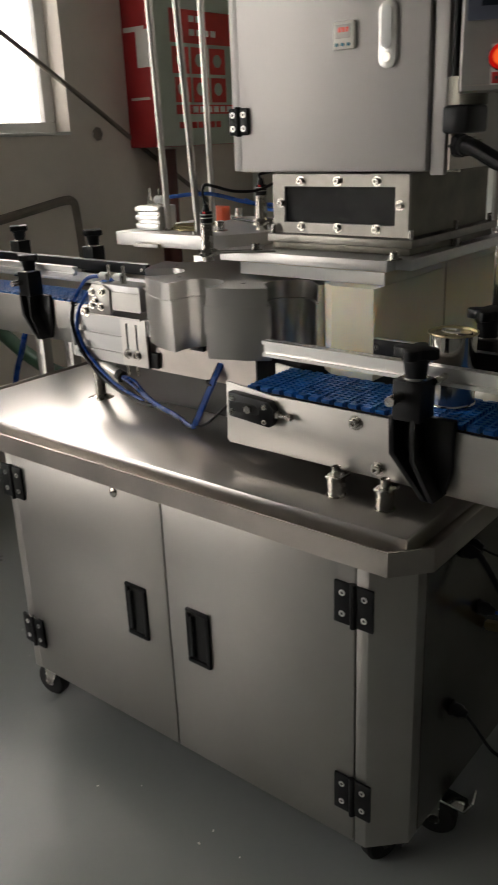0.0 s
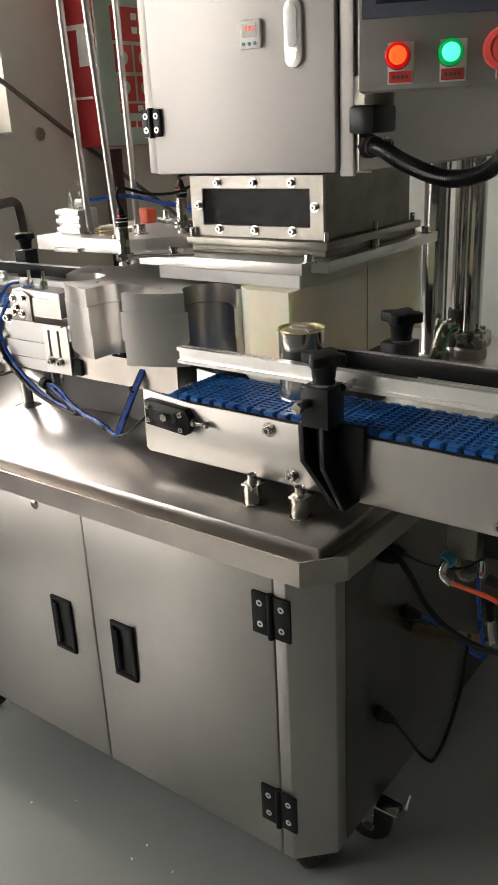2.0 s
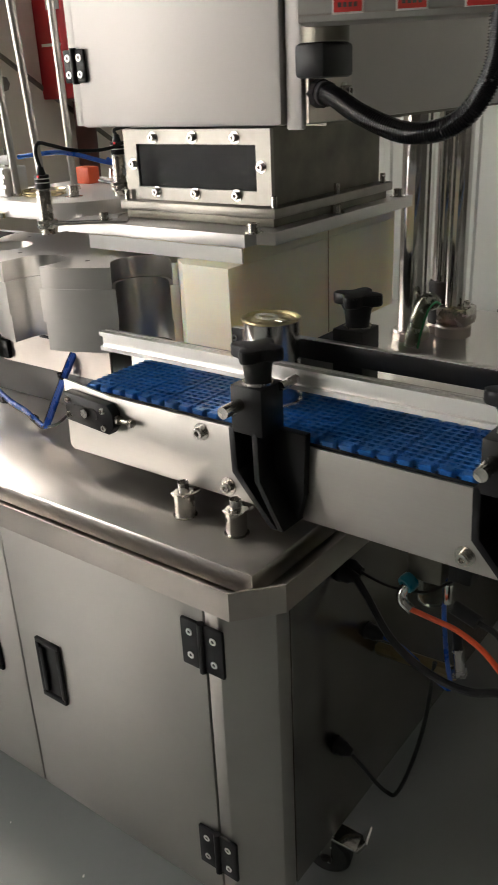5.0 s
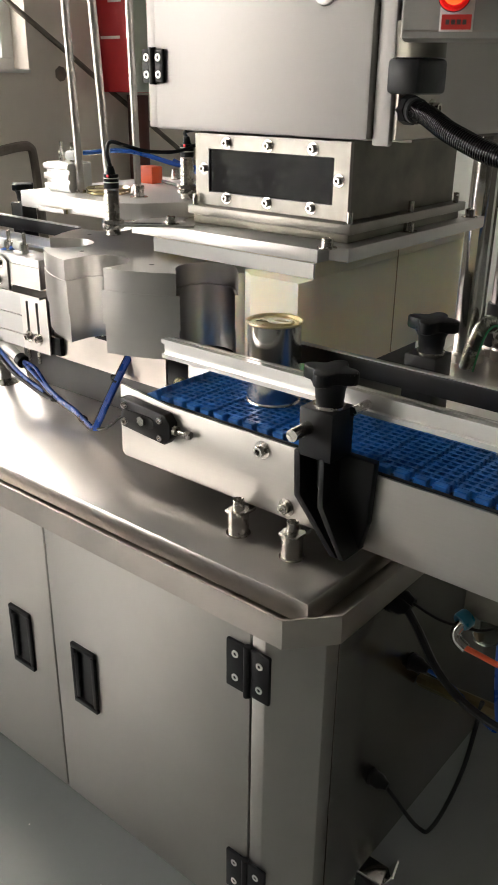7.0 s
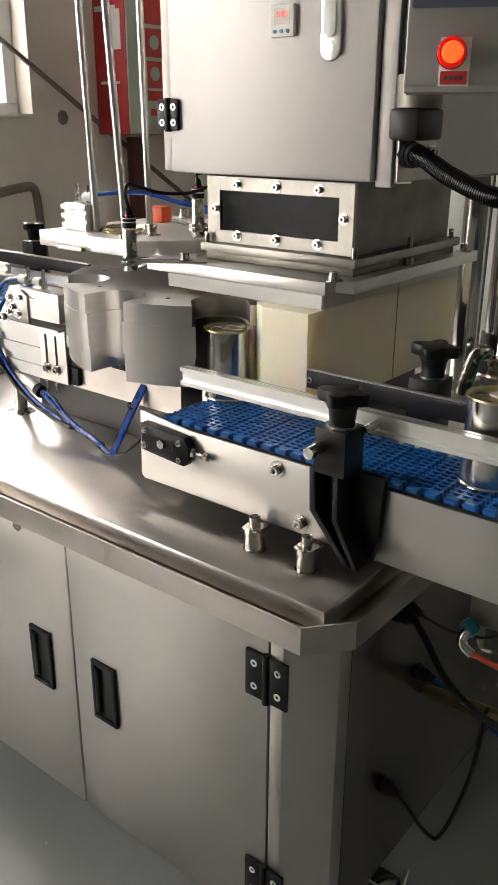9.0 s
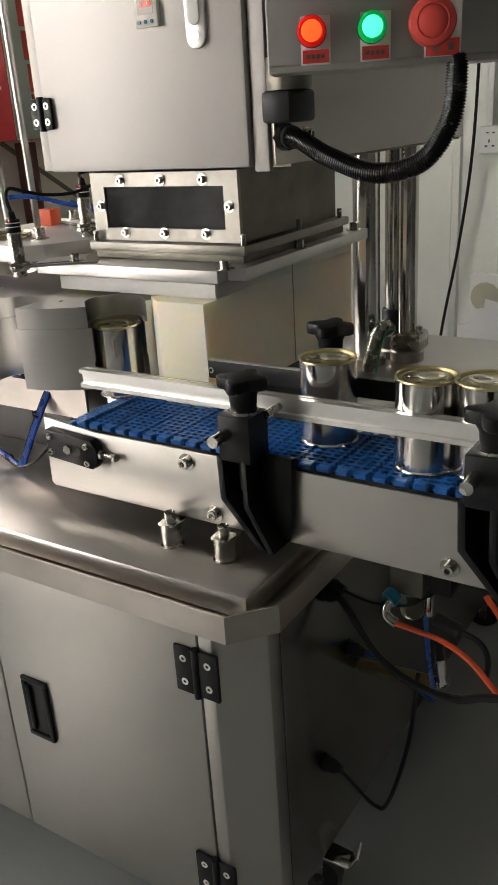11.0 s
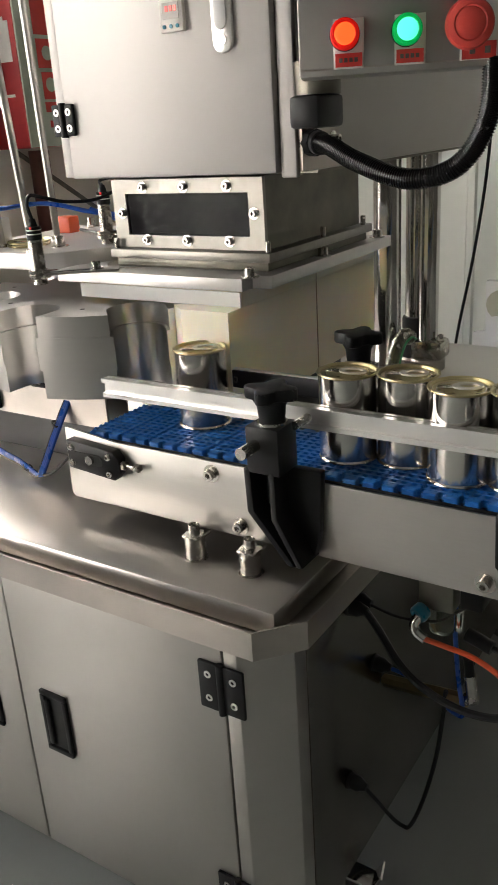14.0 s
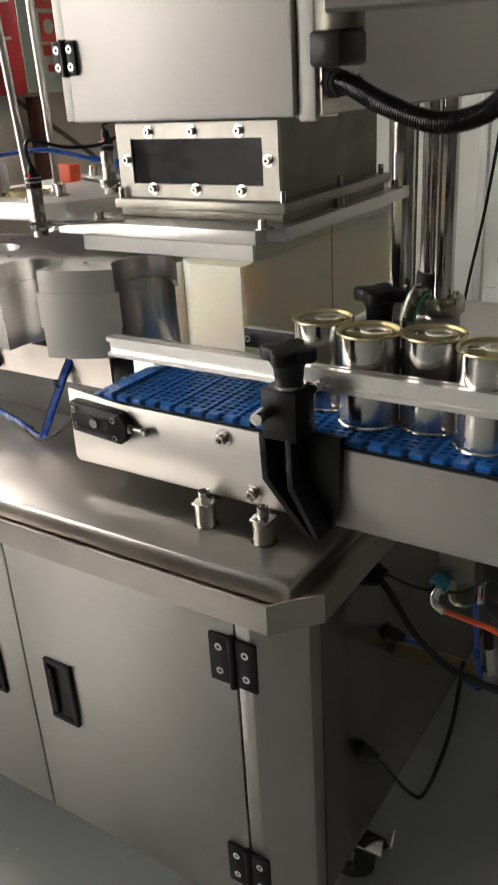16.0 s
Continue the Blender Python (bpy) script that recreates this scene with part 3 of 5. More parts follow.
    for px in (0.075, 0.383):
        part("rail_pin", cyl(B(), (px + 0.028, 0.075, 0.980), (px + 0.028, 0.108, 0.980), 0.0055, 14), BOLT, c)
        part("rail_pin", cyl(B(), (px + 0.028, 0.2375, 0.975), (px + 0.028, 0.262, 0.975), 0.0055, 14), BOLT, c)
    for sx, sy in ((-0.060, 0.070), (0.031, 0.068), (-0.072, 0.252), (0.013, 0.252)):
        st = B()
        lathe(st, [(0, 0.0435), (0.005, 0.0435), (0.0075, 0.0505), (0.008, 0.050), (0.008, 0.036), (0.0142, 0.0355), (0.0142, 0.0015), (0.0168, 0.001), (0.0168, 0)], (sx, sy, TABLE_Z), seg=22)
        box(st, sx - 0.0135, sx + 0.0135, sy - 0.0125, sy + 0.022, TABLE_Z + 0.030, TABLE_Z + 0.036, 0.002)
        part("standoff", st, BOLT, c, "turned steel standoff bolted to the worktop")
    box_leg = box(B(), 0.92, 0.95, 0.10, 0.13, 0, 0.803, 0.003)
    part("leg", box_leg, STEEL_V, c)
    part("leg", box(B(), 0.92, 0.95, 0.19, 0.22, 0, 0.803, 0.003), STEEL_V, c)
    return c


outfeed()
for cx in (0.080, 0.388, 0.696):
    clamp("rail_clamp", cx, 0.0848, -1, "black plastic rail clamp with lobed knob on the outfeed conveyor")
for cx in (0.098, 0.406):
    clamp("rail_clamp", cx, 0.240, 1, "black plastic rail clamp with lobed knob behind the outfeed belt", top=1.005, skirt=False)

belt = thing("conveyor_belt", "blue plastic open-grid conveyor belt, running", "conveyor belt", (0, 0, 0))
MODULE = belt_module("belt_link")
LINKS = []
for i in range(67):
    ob = new("belt_link", MODULE)
    ob.parent = belt
    LINKS.append(ob)


# ---- star wheel and sealing chamber ----
AX, AY, WR = -0.426, 0.395, 0.265
WHEEL_Z0, WHEEL_Z1 = 0.935, 1.066
REST = radians(-45.0)


def wheel_outline(r, pocket, seat, n=8):
    """A disc with n round-bottomed pockets, centred on the axis; pocket 0 lies on +x."""
    out = []
    hw = math.asin(pocket / r)
    for k in range(n):
        a0 = 2 * math.pi * k / n
        u, v = Vector((math.cos(a0), math.sin(a0))), Vector((-math.sin(a0), math.cos(a0)))
        for i in range(17):
            t = -math.pi / 2 - math.pi * i / 16
            p = u * (seat + pocket * math.cos(t)) + v * pocket * math.sin(t)
            out.append((p.x, p.y))
        for i in range(1, 8):
            a = a0 + hw + (2 * math.pi / n - 2 * hw) * (i - 1) / 6
            out.append((r * math.cos(a), r * math.sin(a)))
    return out


def star_wheel():
    w = thing("star_wheel", "grey stacked aluminium star wheel with eight can pockets", "star wheel", (AX, AY, WHEEL_Z0))
    ORIGIN[w] = Vector((0, 0, 0))
    for name, z0, z1, dr, dp in (("lower_disc", 0.0, 0.046, -0.003, 0.0025), ("middle_disc", 0.0462, 0.0985, 0.0, 0.004), ("top_disc", 0.0987, 0.131, -0.001, -0.001)):
        part(name, prism(B(), wheel_outline(WR + dr, 0.0445 - dp, 0.226), z0, z1), ALU_WHEEL, w, smooth=25)
    for k in range(8):
        a = 2 * math.pi * (k + 0.5) / 8
        part("dowel", cyl(B(), (0.21 * math.cos(a), 0.21 * math.sin(a), 0.1305), (0.21 * math.cos(a), 0.21 * math.sin(a), 0.1313), 0.004, 12), DARK_METAL, w)
    part("shaft", cyl(B(), (0, 0, -0.15), (0, 0, 0.002), 0.05, 32), STEEL_DULL, w)
    return w


WHEEL = star_wheel()


def chamber():
    c = thing("sealing_chamber", "cream nylon sealing chamber under an aluminium plate", "machine housing", (-0.25, 0.5, TABLE_Z))
    # lower block, cut round to clear the wheel
    def arc(r, a0, a1, n):
        return [(AX + r * math.cos(radians(a0 + (a1 - a0) * i / n)), AY + r * math.sin(radians(a0 + (a1 - a0) * i / n))) for i in range(n + 1)]
    o = [(-0.170, 0.224), (-0.0865, 0.224), (-0.0865, 0.715)] + [(AX + (WR + 0.004) * math.cos(radians(80)), 0.715)] + arc(WR + 0.004, 80, -33, 20)
    part("lower_block", prism(B(), o, 0.9145, 1.072), NYLON, c, "cream nylon block", smooth=20)
    part("upper_block", prism(B(), [(-0.40, 0.262), (-0.0860, 0.262), (-0.0860, 0.715), (-0.40, 0.715)], 1.0722, 1.094, bevel=0.0006), NYLON, c)
    part("joint", box(B(), -0.0866, -0.0856, 0.486, 0.488, 0.916, 1.093), CARTON, c, "thin brown joint")
    part("top_plate", prism(B(), [(-0.452, 0.262), (-0.084, 0.262), (-0.084, 0.290), (-0.054, 0.294), (-0.054, 0.72), (-0.452, 0.72)], 1.0942, 1.113, bevel=0.0012), ALU, c, "machined aluminium plate")
    for bx, by in ((-0.069, 0.300), (-0.056, 0.50), (-0.056, 0.71)):
        part("bolt", socket_screw(B(), (bx - 0.012, by - 0.02, 1.113), (0, 0, 1), 0.0085, 0.014), BOLT, c)
    part("recess", lathe(B(), [(0, 0.0002), (0.060, 0.0002), (0.0605, 0.0008), (0.063, 0.0008), (0.0635, 0)], (-0.347, 0.365, 1.1131), seg=40), STEEL_LIP, c, "round turned recess")
    # wide near-black box: shade of the recess below the apron, as colour
    part("base", box(B(), -0.80, -0.13, 0.275, 0.66, TABLE_Z, 0.9135, 0.004), DARK_METAL, c, "steel base frame under the wheel, near-black for the shade there")
    part("front_plate", box(B(), -0.398, -0.0870, 0.2585, 0.2616, 1.0724, 1.0938), WHITE, c, "white plastic facing strip")
    part("apron", box(B(), -0.615, -0.335, 0.215, 0.219, 0.862, 0.930), STEEL_LIP, c, "thin stainless apron")
    for fx in (-0.575, -0.475):
        fb = part("foot_bracket", box(B(), fx - 0.018, fx + 0.018, 0.204, 0.2146, 0.922, 0.946, 0.002), BLACK, c)
        part("screw", socket_screw(B(), (fx + 0.006, 0.204, 0.934), (0, -1, 0), 0.005, 0.003, False), BOLT, fb)
    return c


chamber()


def window_box():
    c = thing("vacuum_box", "stained stainless vacuum box with smoked viewing window", "machine housing", (-0.22, 0.5, 1.113))
    x0, x1, y0, y1, z0, z1 = -0.369, -0.084, 0.338, 0.648, 1.1425, 1.249
    bm = B()
    ix0, ix1, iz0, iz1 = -0.343, -0.109, 1.1620, 1.2265
    # shell with an open front behind the frame
    ring(bm, [(x0, y0), (x1, y0), (x1, y1), (x0, y1)], [(x0 + 0.004, y0), (x1 - 0.004, y0), (x1 - 0.004, y1 - 0.004), (x0 + 0.004, y1 - 0.004)], z0, z1)
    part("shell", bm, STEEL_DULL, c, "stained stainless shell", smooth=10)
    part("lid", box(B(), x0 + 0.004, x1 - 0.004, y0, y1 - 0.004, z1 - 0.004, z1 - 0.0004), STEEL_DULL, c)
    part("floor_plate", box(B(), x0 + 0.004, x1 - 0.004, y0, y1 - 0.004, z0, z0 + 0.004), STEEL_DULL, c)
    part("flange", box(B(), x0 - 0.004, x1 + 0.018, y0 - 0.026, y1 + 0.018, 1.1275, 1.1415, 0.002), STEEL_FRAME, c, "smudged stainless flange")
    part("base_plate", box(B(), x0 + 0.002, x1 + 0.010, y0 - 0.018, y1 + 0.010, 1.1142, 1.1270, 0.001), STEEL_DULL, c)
    f = B()
    box(f, x0 - 0.001, x1 + 0.001, y0 - 0.009, y0 - 0.001, z0, iz0)
    box(f, x0 - 0.001, x1 + 0.001, y0 - 0.009, y0 - 0.001, iz1, z1 - 0.001)
    box(f, x0 - 0.001, ix0, y0 - 0.009, y0 - 0.001, iz0, iz1)
    box(f, ix1, x1 + 0.001, y0 - 0.009, y0 - 0.001, iz0, iz1)
    fr = part("window_frame", f, STEEL_FRAME, c, "bolted stainless window frame", smooth=0)
    part("pane", box(B(), ix0 + 0.0005, ix1 - 0.0005, y0 - 0.006, y0 - 0.002, iz0 + 0.0005, iz1 - 0.0005), TINTED, fr, "smoked acrylic pane")
    for bx, bz in ((-0.305, 1.236), (-0.225, 1.236), (-0.145, 1.236), (-0.305, 1.1555), (-0.225, 1.1555), (-0.145, 1.1555), (-0.351, 1.1965), (-0.099, 1.1965)):
        part("bolt", socket_screw(B(), (bx, y0 - 0.009, bz), (0, -1, 0), 0.0054, 0.008), BOLT, fr)
    for bx, by in ((x0 + 0.004, y0 - 0.016), (x1 + 0.010, y0 - 0.016), (x1 + 0.012, 0.49), (x1 + 0.012, 0.64)):
        part("stud", socket_screw(B(), (bx, by, 1.1415), (0, 0, 1), 0.0045, 0.016, False), BOLT, c)
    inside = B()
    cyl(inside, (-0.14, 0.45, 1.132), (-0.14, 0.45, 1.245), 0.012, 16)
    cyl(inside, (-0.30, 0.48, 1.132), (-0.30, 0.48, 1.245), 0.018, 16)
    cyl(inside, (-0.22, 0.50, 1.132), (-0.22, 0.50, 1.22), 0.030, 24)
    part("bright_post", cyl(B(), (-0.128, 0.358, 1.133), (-0.128, 0.358, 1.244), 0.008, 16), CHROME, c, "bright steel post behind the pane")
    part("seaming_head", inside, STEEL_DULL, c, "steel seaming spindles inside")
    return c


window_box()


def upper_box():
    c = thing("drive_housing", "satin stainless drive housing with hinged door", "machine housing", (-0.2, 0.6, 1.25))
    x0, x1, zb, zt, yf, yb = -0.424, 0.002, 1.252, 2.05, 0.284, 1.08
    bm = B()
    box(bm, x0, x1, yf + 0.012, yb, zb + 0.002, zt, 0.003)
    part("shell", bm, STEEL_SATIN, c)
    part("door_seal", box(B(), x0 + 0.0192, x0 + 0.0300, yf + 0.0085, yf + 0.0116, zb + 0.004, zt), BLACK_MATT, c, "black rubber door seal")
    part("door_seal", box(B(), -0.0300, -0.0252, yf + 0.0085, yf + 0.0116, zb + 0.004, zt), BLACK_MATT, c)
    part("jamb", box(B(), x0, x0 + 0.0190, yf, yf + 0.0118, zb + 0.004, zt, 0.002), STEEL_SATIN, c)
    part("jamb", box(B(), -0.0250, 0.0, yf + 0.001, yf + 0.0118, zb - 0.004, zt, 0.003), STEEL_SATIN, c)
    part("lower_rail", box(B(), -0.37, 0.0, yf + 0.06, yb - 0.02, zb - 0.002, zb + 0.0018), STEEL_DULL, c)
    d = part("door", box(B(), x0 + 0.0225, -0.0265, yf - 0.008, yf + 0.0083, zb + 0.002, zt - 0.02, 0.005), STEEL_SATIN, c, "satin stainless door")
    hinge(d, -0.4005, 1.341, yf - 0.008, 0.044, 0.046)
    hinge(d, -0.4005, 1.95, yf - 0.008, 0.044, 0.046)
    # swing handle lock
    h = B()
    pts = []
    for i in range(24):
        a = 2 * math.pi * i / 24
        pts.append((-0.0965 + 0.0165 * math.cos(a), (1.487 if math.sin(a) > 0 else 1.424) + 0.0165 * math.sin(a)))
    prism(h, pts, yf - 0.015, yf - 0.008, "y", 0.003)
    hd = part("lock_handle", h, PALE_BOLT, d, "chrome swing handle lock")
    g = B()
    pts = [(-0.0965 + 0.010 * math.cos(2 * math.pi * i / 24), (1.485 if math.sin(2 * math.pi * i / 24) > 0 else 1.446) + 0.010 * math.sin(2 * math.pi * i / 24)) for i in range(24)]
    prism(g, pts, yf - 0.0175, yf - 0.0152, "y", 0.0008)
    part("lever", g, WHITE, hd, "pale grey lever")
    part("keyhole", cyl(B(), (-0.0965, yf - 0.0165, 1.424), (-0.0965, yf - 0.0152, 1.424), 0.007, 18), BOLT, hd)
    # digital vacuum gauge
    gb = part("gauge", box(B(), -0.195, -0.156, yf - 0.016, yf - 0.0082, 1.441, 1.482, 0.002), material("cream_casing", (0.90, 0.87, 0.80), 0.4, 0, 0.03, 20), d, "small digital pressure gauge")
    part("display", box(B(), -0.189, -0.162, yf - 0.0168, yf - 0.0162, 1.457, 1.477), material("gauge_display", (0.66, 0.60, 0.55), 0.25, 0, 0.05, 40), gb)
    for i in range(3):
        part("digit_bar", box(B(), -0.184 + 0.007 * i, -0.179 + 0.007 * i, yf - 0.0174, yf - 0.0170, 1.466, 1.473), DIGITS, gb)
        part("button", cyl(B(), (-0.187 + 0.011 * i, yf - 0.0180, 1.448), (-0.187 + 0.011 * i, yf - 0.0162, 1.448), 0.0026, 12), TEAL, gb)
    # pivot column of the operator arm
    part("pivot_block", box(B(), 0.0025, 0.046, 0.264, 0.338, 1.309, 1.349, 0.006), BLACK, c, "black arm pivot")
    part("pivot_tube", cyl(B(), (0.030, 0.294, 1.3492), (0.030, 0.294, 1.3885), 0.030, 28), STEEL_DULL, c)
    part("pivot_stripe", box(B(), 0.0025, 0.012, 0.290, 0.33, 1.3887, 1.75, 0.003), BLACK, c)
    part("pivot_column", box(B(), 0.013, 0.058, 0.300, 0.34, 1.3887, 1.75, 0.004), BLACK, c)
    part("gland_plate", box(B(), 0.0022, 0.0055, 0.292, 0.40, 1.256, 1.312), STEEL_LIP, c)
    part("bolt", socket_screw(B(), (0.0055, 0.38, 1.292), (1, 0, 0), 0.007, 0.012), BOLT, c)
    return c


upper_box()


# ---- operator panel ----
PC, PA = Vector((0.133, 0.166, 1.402)), radians(27)
PU, PN = Vector((math.cos(PA), math.sin(PA), 0)), Vector((math.sin(PA), -math.cos(PA), 0))
PM = Matrix.Translation(PC) @ Matrix.Rotation(PA, 4, "Z")      # x along the panel, -y out of it


def moved(bm, m):
    bmesh.ops.transform(bm, matrix=m, verts=bm.verts)
    return bm


def operator_panel():
    c = thing("operator_panel", "stainless operator panel with lit pushbuttons, on a swivel arm", "control panel", tuple(PC))
    part("body", moved(box(B(), -0.050, 0.36, 0.0, 0.075, -0.040, 0.40, 0.003), PM), STEEL_H, c)
    part("bottom_seam", moved(box(B(), -0.048, 0.358, -0.0012, -0.0002, -0.0335, -0.0318), PM), STEEL_LIP, c)
    part("screen_bezel", moved(box(B(), -0.046, 0.345, -0.008, -0.0004, 0.044, 0.30, 0.003), PM), material("slate_bezel", (0.09, 0.10, 0.13), 0.35, 0, 0.1, 20), c, "slate-grey touch screen bezel")
    part("screen", moved(box(B(), -0.028, 0.33, -0.0090, -0.0082, 0.060, 0.285), PM), material("dark_screen", (0.02, 0.025, 0.035), 0.12, 0, 0.1, 20), c)
    for x, ring_m, core_m, word in ((0.0, LED_RED, LED_RED_CORE, "red"), (0.0655, LED_GREEN, LED_GREEN_CORE, "green")):
        b = B()
        lathe(b, [(0.0164, 0.0), (0.0164, 0.003), (0.0162, 0.004), (0.0152, 0.0042), (0.0152, 0.0)], (x, 0, 0), (0, -1, 0), 36)
        lamp = part("pushbutton", moved(b, PM), BLACK, c, "lit %s round pushbutton" % word)
        b = B()
        lathe(b, [(0.0155, 0.002), (0.0157, 0.006), (0.0157, 0.0180), (0.0148, 0.0200), (0.0125, 0.0210), (0.0112, 0.0200)], (x, 0, 0), (0, -1, 0), 36)
        part("lens_ring", moved(b, PM), ring_m, lamp)
        b = B()
        lathe(b, [(0.0112, 0.0200), (0.0102, 0.0208), (0.007, 0.0216), (0.0, 0.0220)], (x, 0, 0), (0, -1, 0), 36)
        part("lens", moved(b, PM), core_m, lamp)
        pl = part("legend_plate", moved(box(B(), x - 0.0125, x + 0.0205, -0.0016, -0.0003, -0.0335, 0.016, 0.0006), PM), PAPER, c)
        part("legend_field", moved(box(B(), x - 0.0105, x + 0.0185, -0.0022, -0.0018, -0.0315, -0.0180), PM), PRINT_RED, pl)
        for k in range(4):
            part("lettering_bar", moved(box(B(), x - 0.0065 + 0.0055 * k, x - 0.0027 + 0.0055 * k, -0.0027, -0.0024, -0.0270, -0.0225), PM), PRINT_DARK, pl)
    x = 0.128
    b = B()
    lathe(b, [(0.019, 0), (0.019, 0.012), (0.017, 0.014), (0.017, 0.018)], (x, 0, 0), (0, -1, 0), 32)
    e = part("emergency_stop", moved(b, PM), BLACK, c, "red mushroom emergency stop")
    b = B()
    lathe(b, [(0.016, 0.018), (0.0225, 0.019), (0.0250, 0.023), (0.0250, 0.028), (0.0232, 0.032), (0.0170, 0.0345), (0.0155, 0.0335), (0.0140, 0.0345), (0.008, 0.0360), (0, 0.0362)], (x, 0, 0), (0, -1, 0), 40)
    part("mushroom", moved(b, PM), RED_PLASTIC, e)
    pl = part("legend_plate", moved(box(B(), x - 0.006, x + 0.034, -0.0016, -0.0003, -0.0335, 0.030, 0.0006), PM), PAPER, c)
    part("legend_field", moved(box(B(), x - 0.004, x + 0.032, -0.0022, -0.0018, -0.0325, -0.0155), PM), PRINT_RED, pl)
    for k in (0, 1):
        part("lettering_bar", moved(box(B(), x + 0.004 + 0.016 * k, x + 0.010 + 0.016 * k, -0.0027, -0.0024, -0.0275, -0.0205), PM), PRINT_DARK, pl)
    return c


operator_panel()
co = thing("corrugated_conduit", "glossy black corrugated cable conduit looping to the operator panel", "conduit", (0.004, 0.31, 1.29))
part("hose", tube(B(), [(0.020, 0.300, 1.291), (0.052, 0.280, 1.287), (0.106, 0.252, 1.267), (0.176, 0.240, 1.247), (0.236, 0.240, 1.260), (0.268, 0.244, 1.308), (0.272, 0.246, 1.371)], 0.0108, 14, 8, 310, 0.0017), GLOSS_BLACK, co)
part("gland_nut", cyl(B(), (0.0056, 0.310, 1.291), (0.024, 0.300, 1.291), 0.0175, 8), BLACK, co)
part("gland_ring", cyl(B(), (0.024, 0.300, 1.291), (0.034, 0.292, 1.290), 0.0150, 20), BLACK_MATT, co)

# ---- columns behind the chamber ----


def column(x, y, r, flange, zb=TABLE_Z):
    c = thing("guide_column", "polished steel column carrying the drive housing", "column", (x, y, TABLE_Z), group="columns of the machine")
    part("shaft", cyl(B(), (x, y, zb + (0.03 if flange else 0.002)), (x, y, 1.253), r, 32), CHROME, c)
    if flange:
        part("base_disc", lathe(B(), [(0, 0), (0.040, 0), (0.040, 0.022), (0.037, 0.026), (0, 0.026)], (x, y, TABLE_Z), seg=32), STEEL_LIP, c)
        part("split_collar", box(B(), x - 0.032, x + 0.044, y - 0.032, y + 0.032, TABLE_Z + 0.0262, TABLE_Z + 0.070, 0.010), BOLT, c, "clamped steel collar")
        part("collar_bolt", socket_screw(B(), (x + 0.034, y - 0.01, TABLE_Z + 0.070), (0, 0, 1), 0.007, 0.014), BOLT, c)
    else:
        part("base_disc", lathe(B(), [(0, 0), (r + 0.012, 0), (r + 0.012, 0.018), (r + 0.008, 0.022), (0, 0.022)], (x, y, TABLE_Z), seg=32), STEEL_LIP, c)
    return c


column(-0.178, 0.985, 0.0300, False)
column(-0.143, 1.065, 0.0235, False)
column(-0.106, 1.050, 0.0225, True)
solid("rubber_boot", lathe(B(), [(0.0240, 0), (0.030, 0), (0.030, 0.09), (0.028, 0.095), (0.0240, 0.095)], (-0.143, 1.065, TABLE_Z + 0.0225), seg=28, close=True), BLACK_MATT, "black rubber boot round the middle column", "rubber boot", at=(-0.143, 1.065, TABLE_Z + 0.0225))
hs = thing("vacuum_hose", "clear spring-wound vacuum hose with a green stripe", "hose", (-0.112, 0.905, TABLE_Z))
shift(hs, -0.025)
hp = [(-0.112, 0.905, TABLE_Z + 0.006), (-0.109, 0.915, TABLE_Z + 0.045), (-0.103, 0.932, TABLE_Z + 0.085), (-0.096, 0.952, TABLE_Z + 0.098), (-0.092, 0.968, TABLE_Z + 0.09)]
part("tube_wall", tube(B(), hp, 0.0175, 14, 8), CLEAR_HOSE, hs)
part("spring", tube(B(), hp, 0.0145, 12, 8, 230, 0.002), BOLT, hs, "coiled steel spring")
part("stripe", tube(B(), [(p[0] + 0.019, p[1] - 0.008, p[2]) for p in hp], 0.0022, 6, 8), material("green_stripe", (0.02, 0.30, 0.10), 0.4), hs)
fb = thing("hose_coupling", "brass and steel coupling on the worktop behind the belt", "pipe fitting", (0.05, 0.50, TABLE_Z))
part("ring", lathe(B(), [(0.040, 0), (0.052, 0.004), (0.055, 0.014), (0.050, 0.022), (0.040, 0.024)], (0.03, 0.47, TABLE_Z), seg=32, close=True), BOLT, fb)
part("disc", lathe(B(), [(0, 0.001), (0.0398, 0.001), (0.0398, 0.012), (0, 0.012)], (0.03, 0.47, TABLE_Z), seg=32), DARK_METAL, fb)

# ---- lid magazine on the upper plate ----
PZ = 1.137


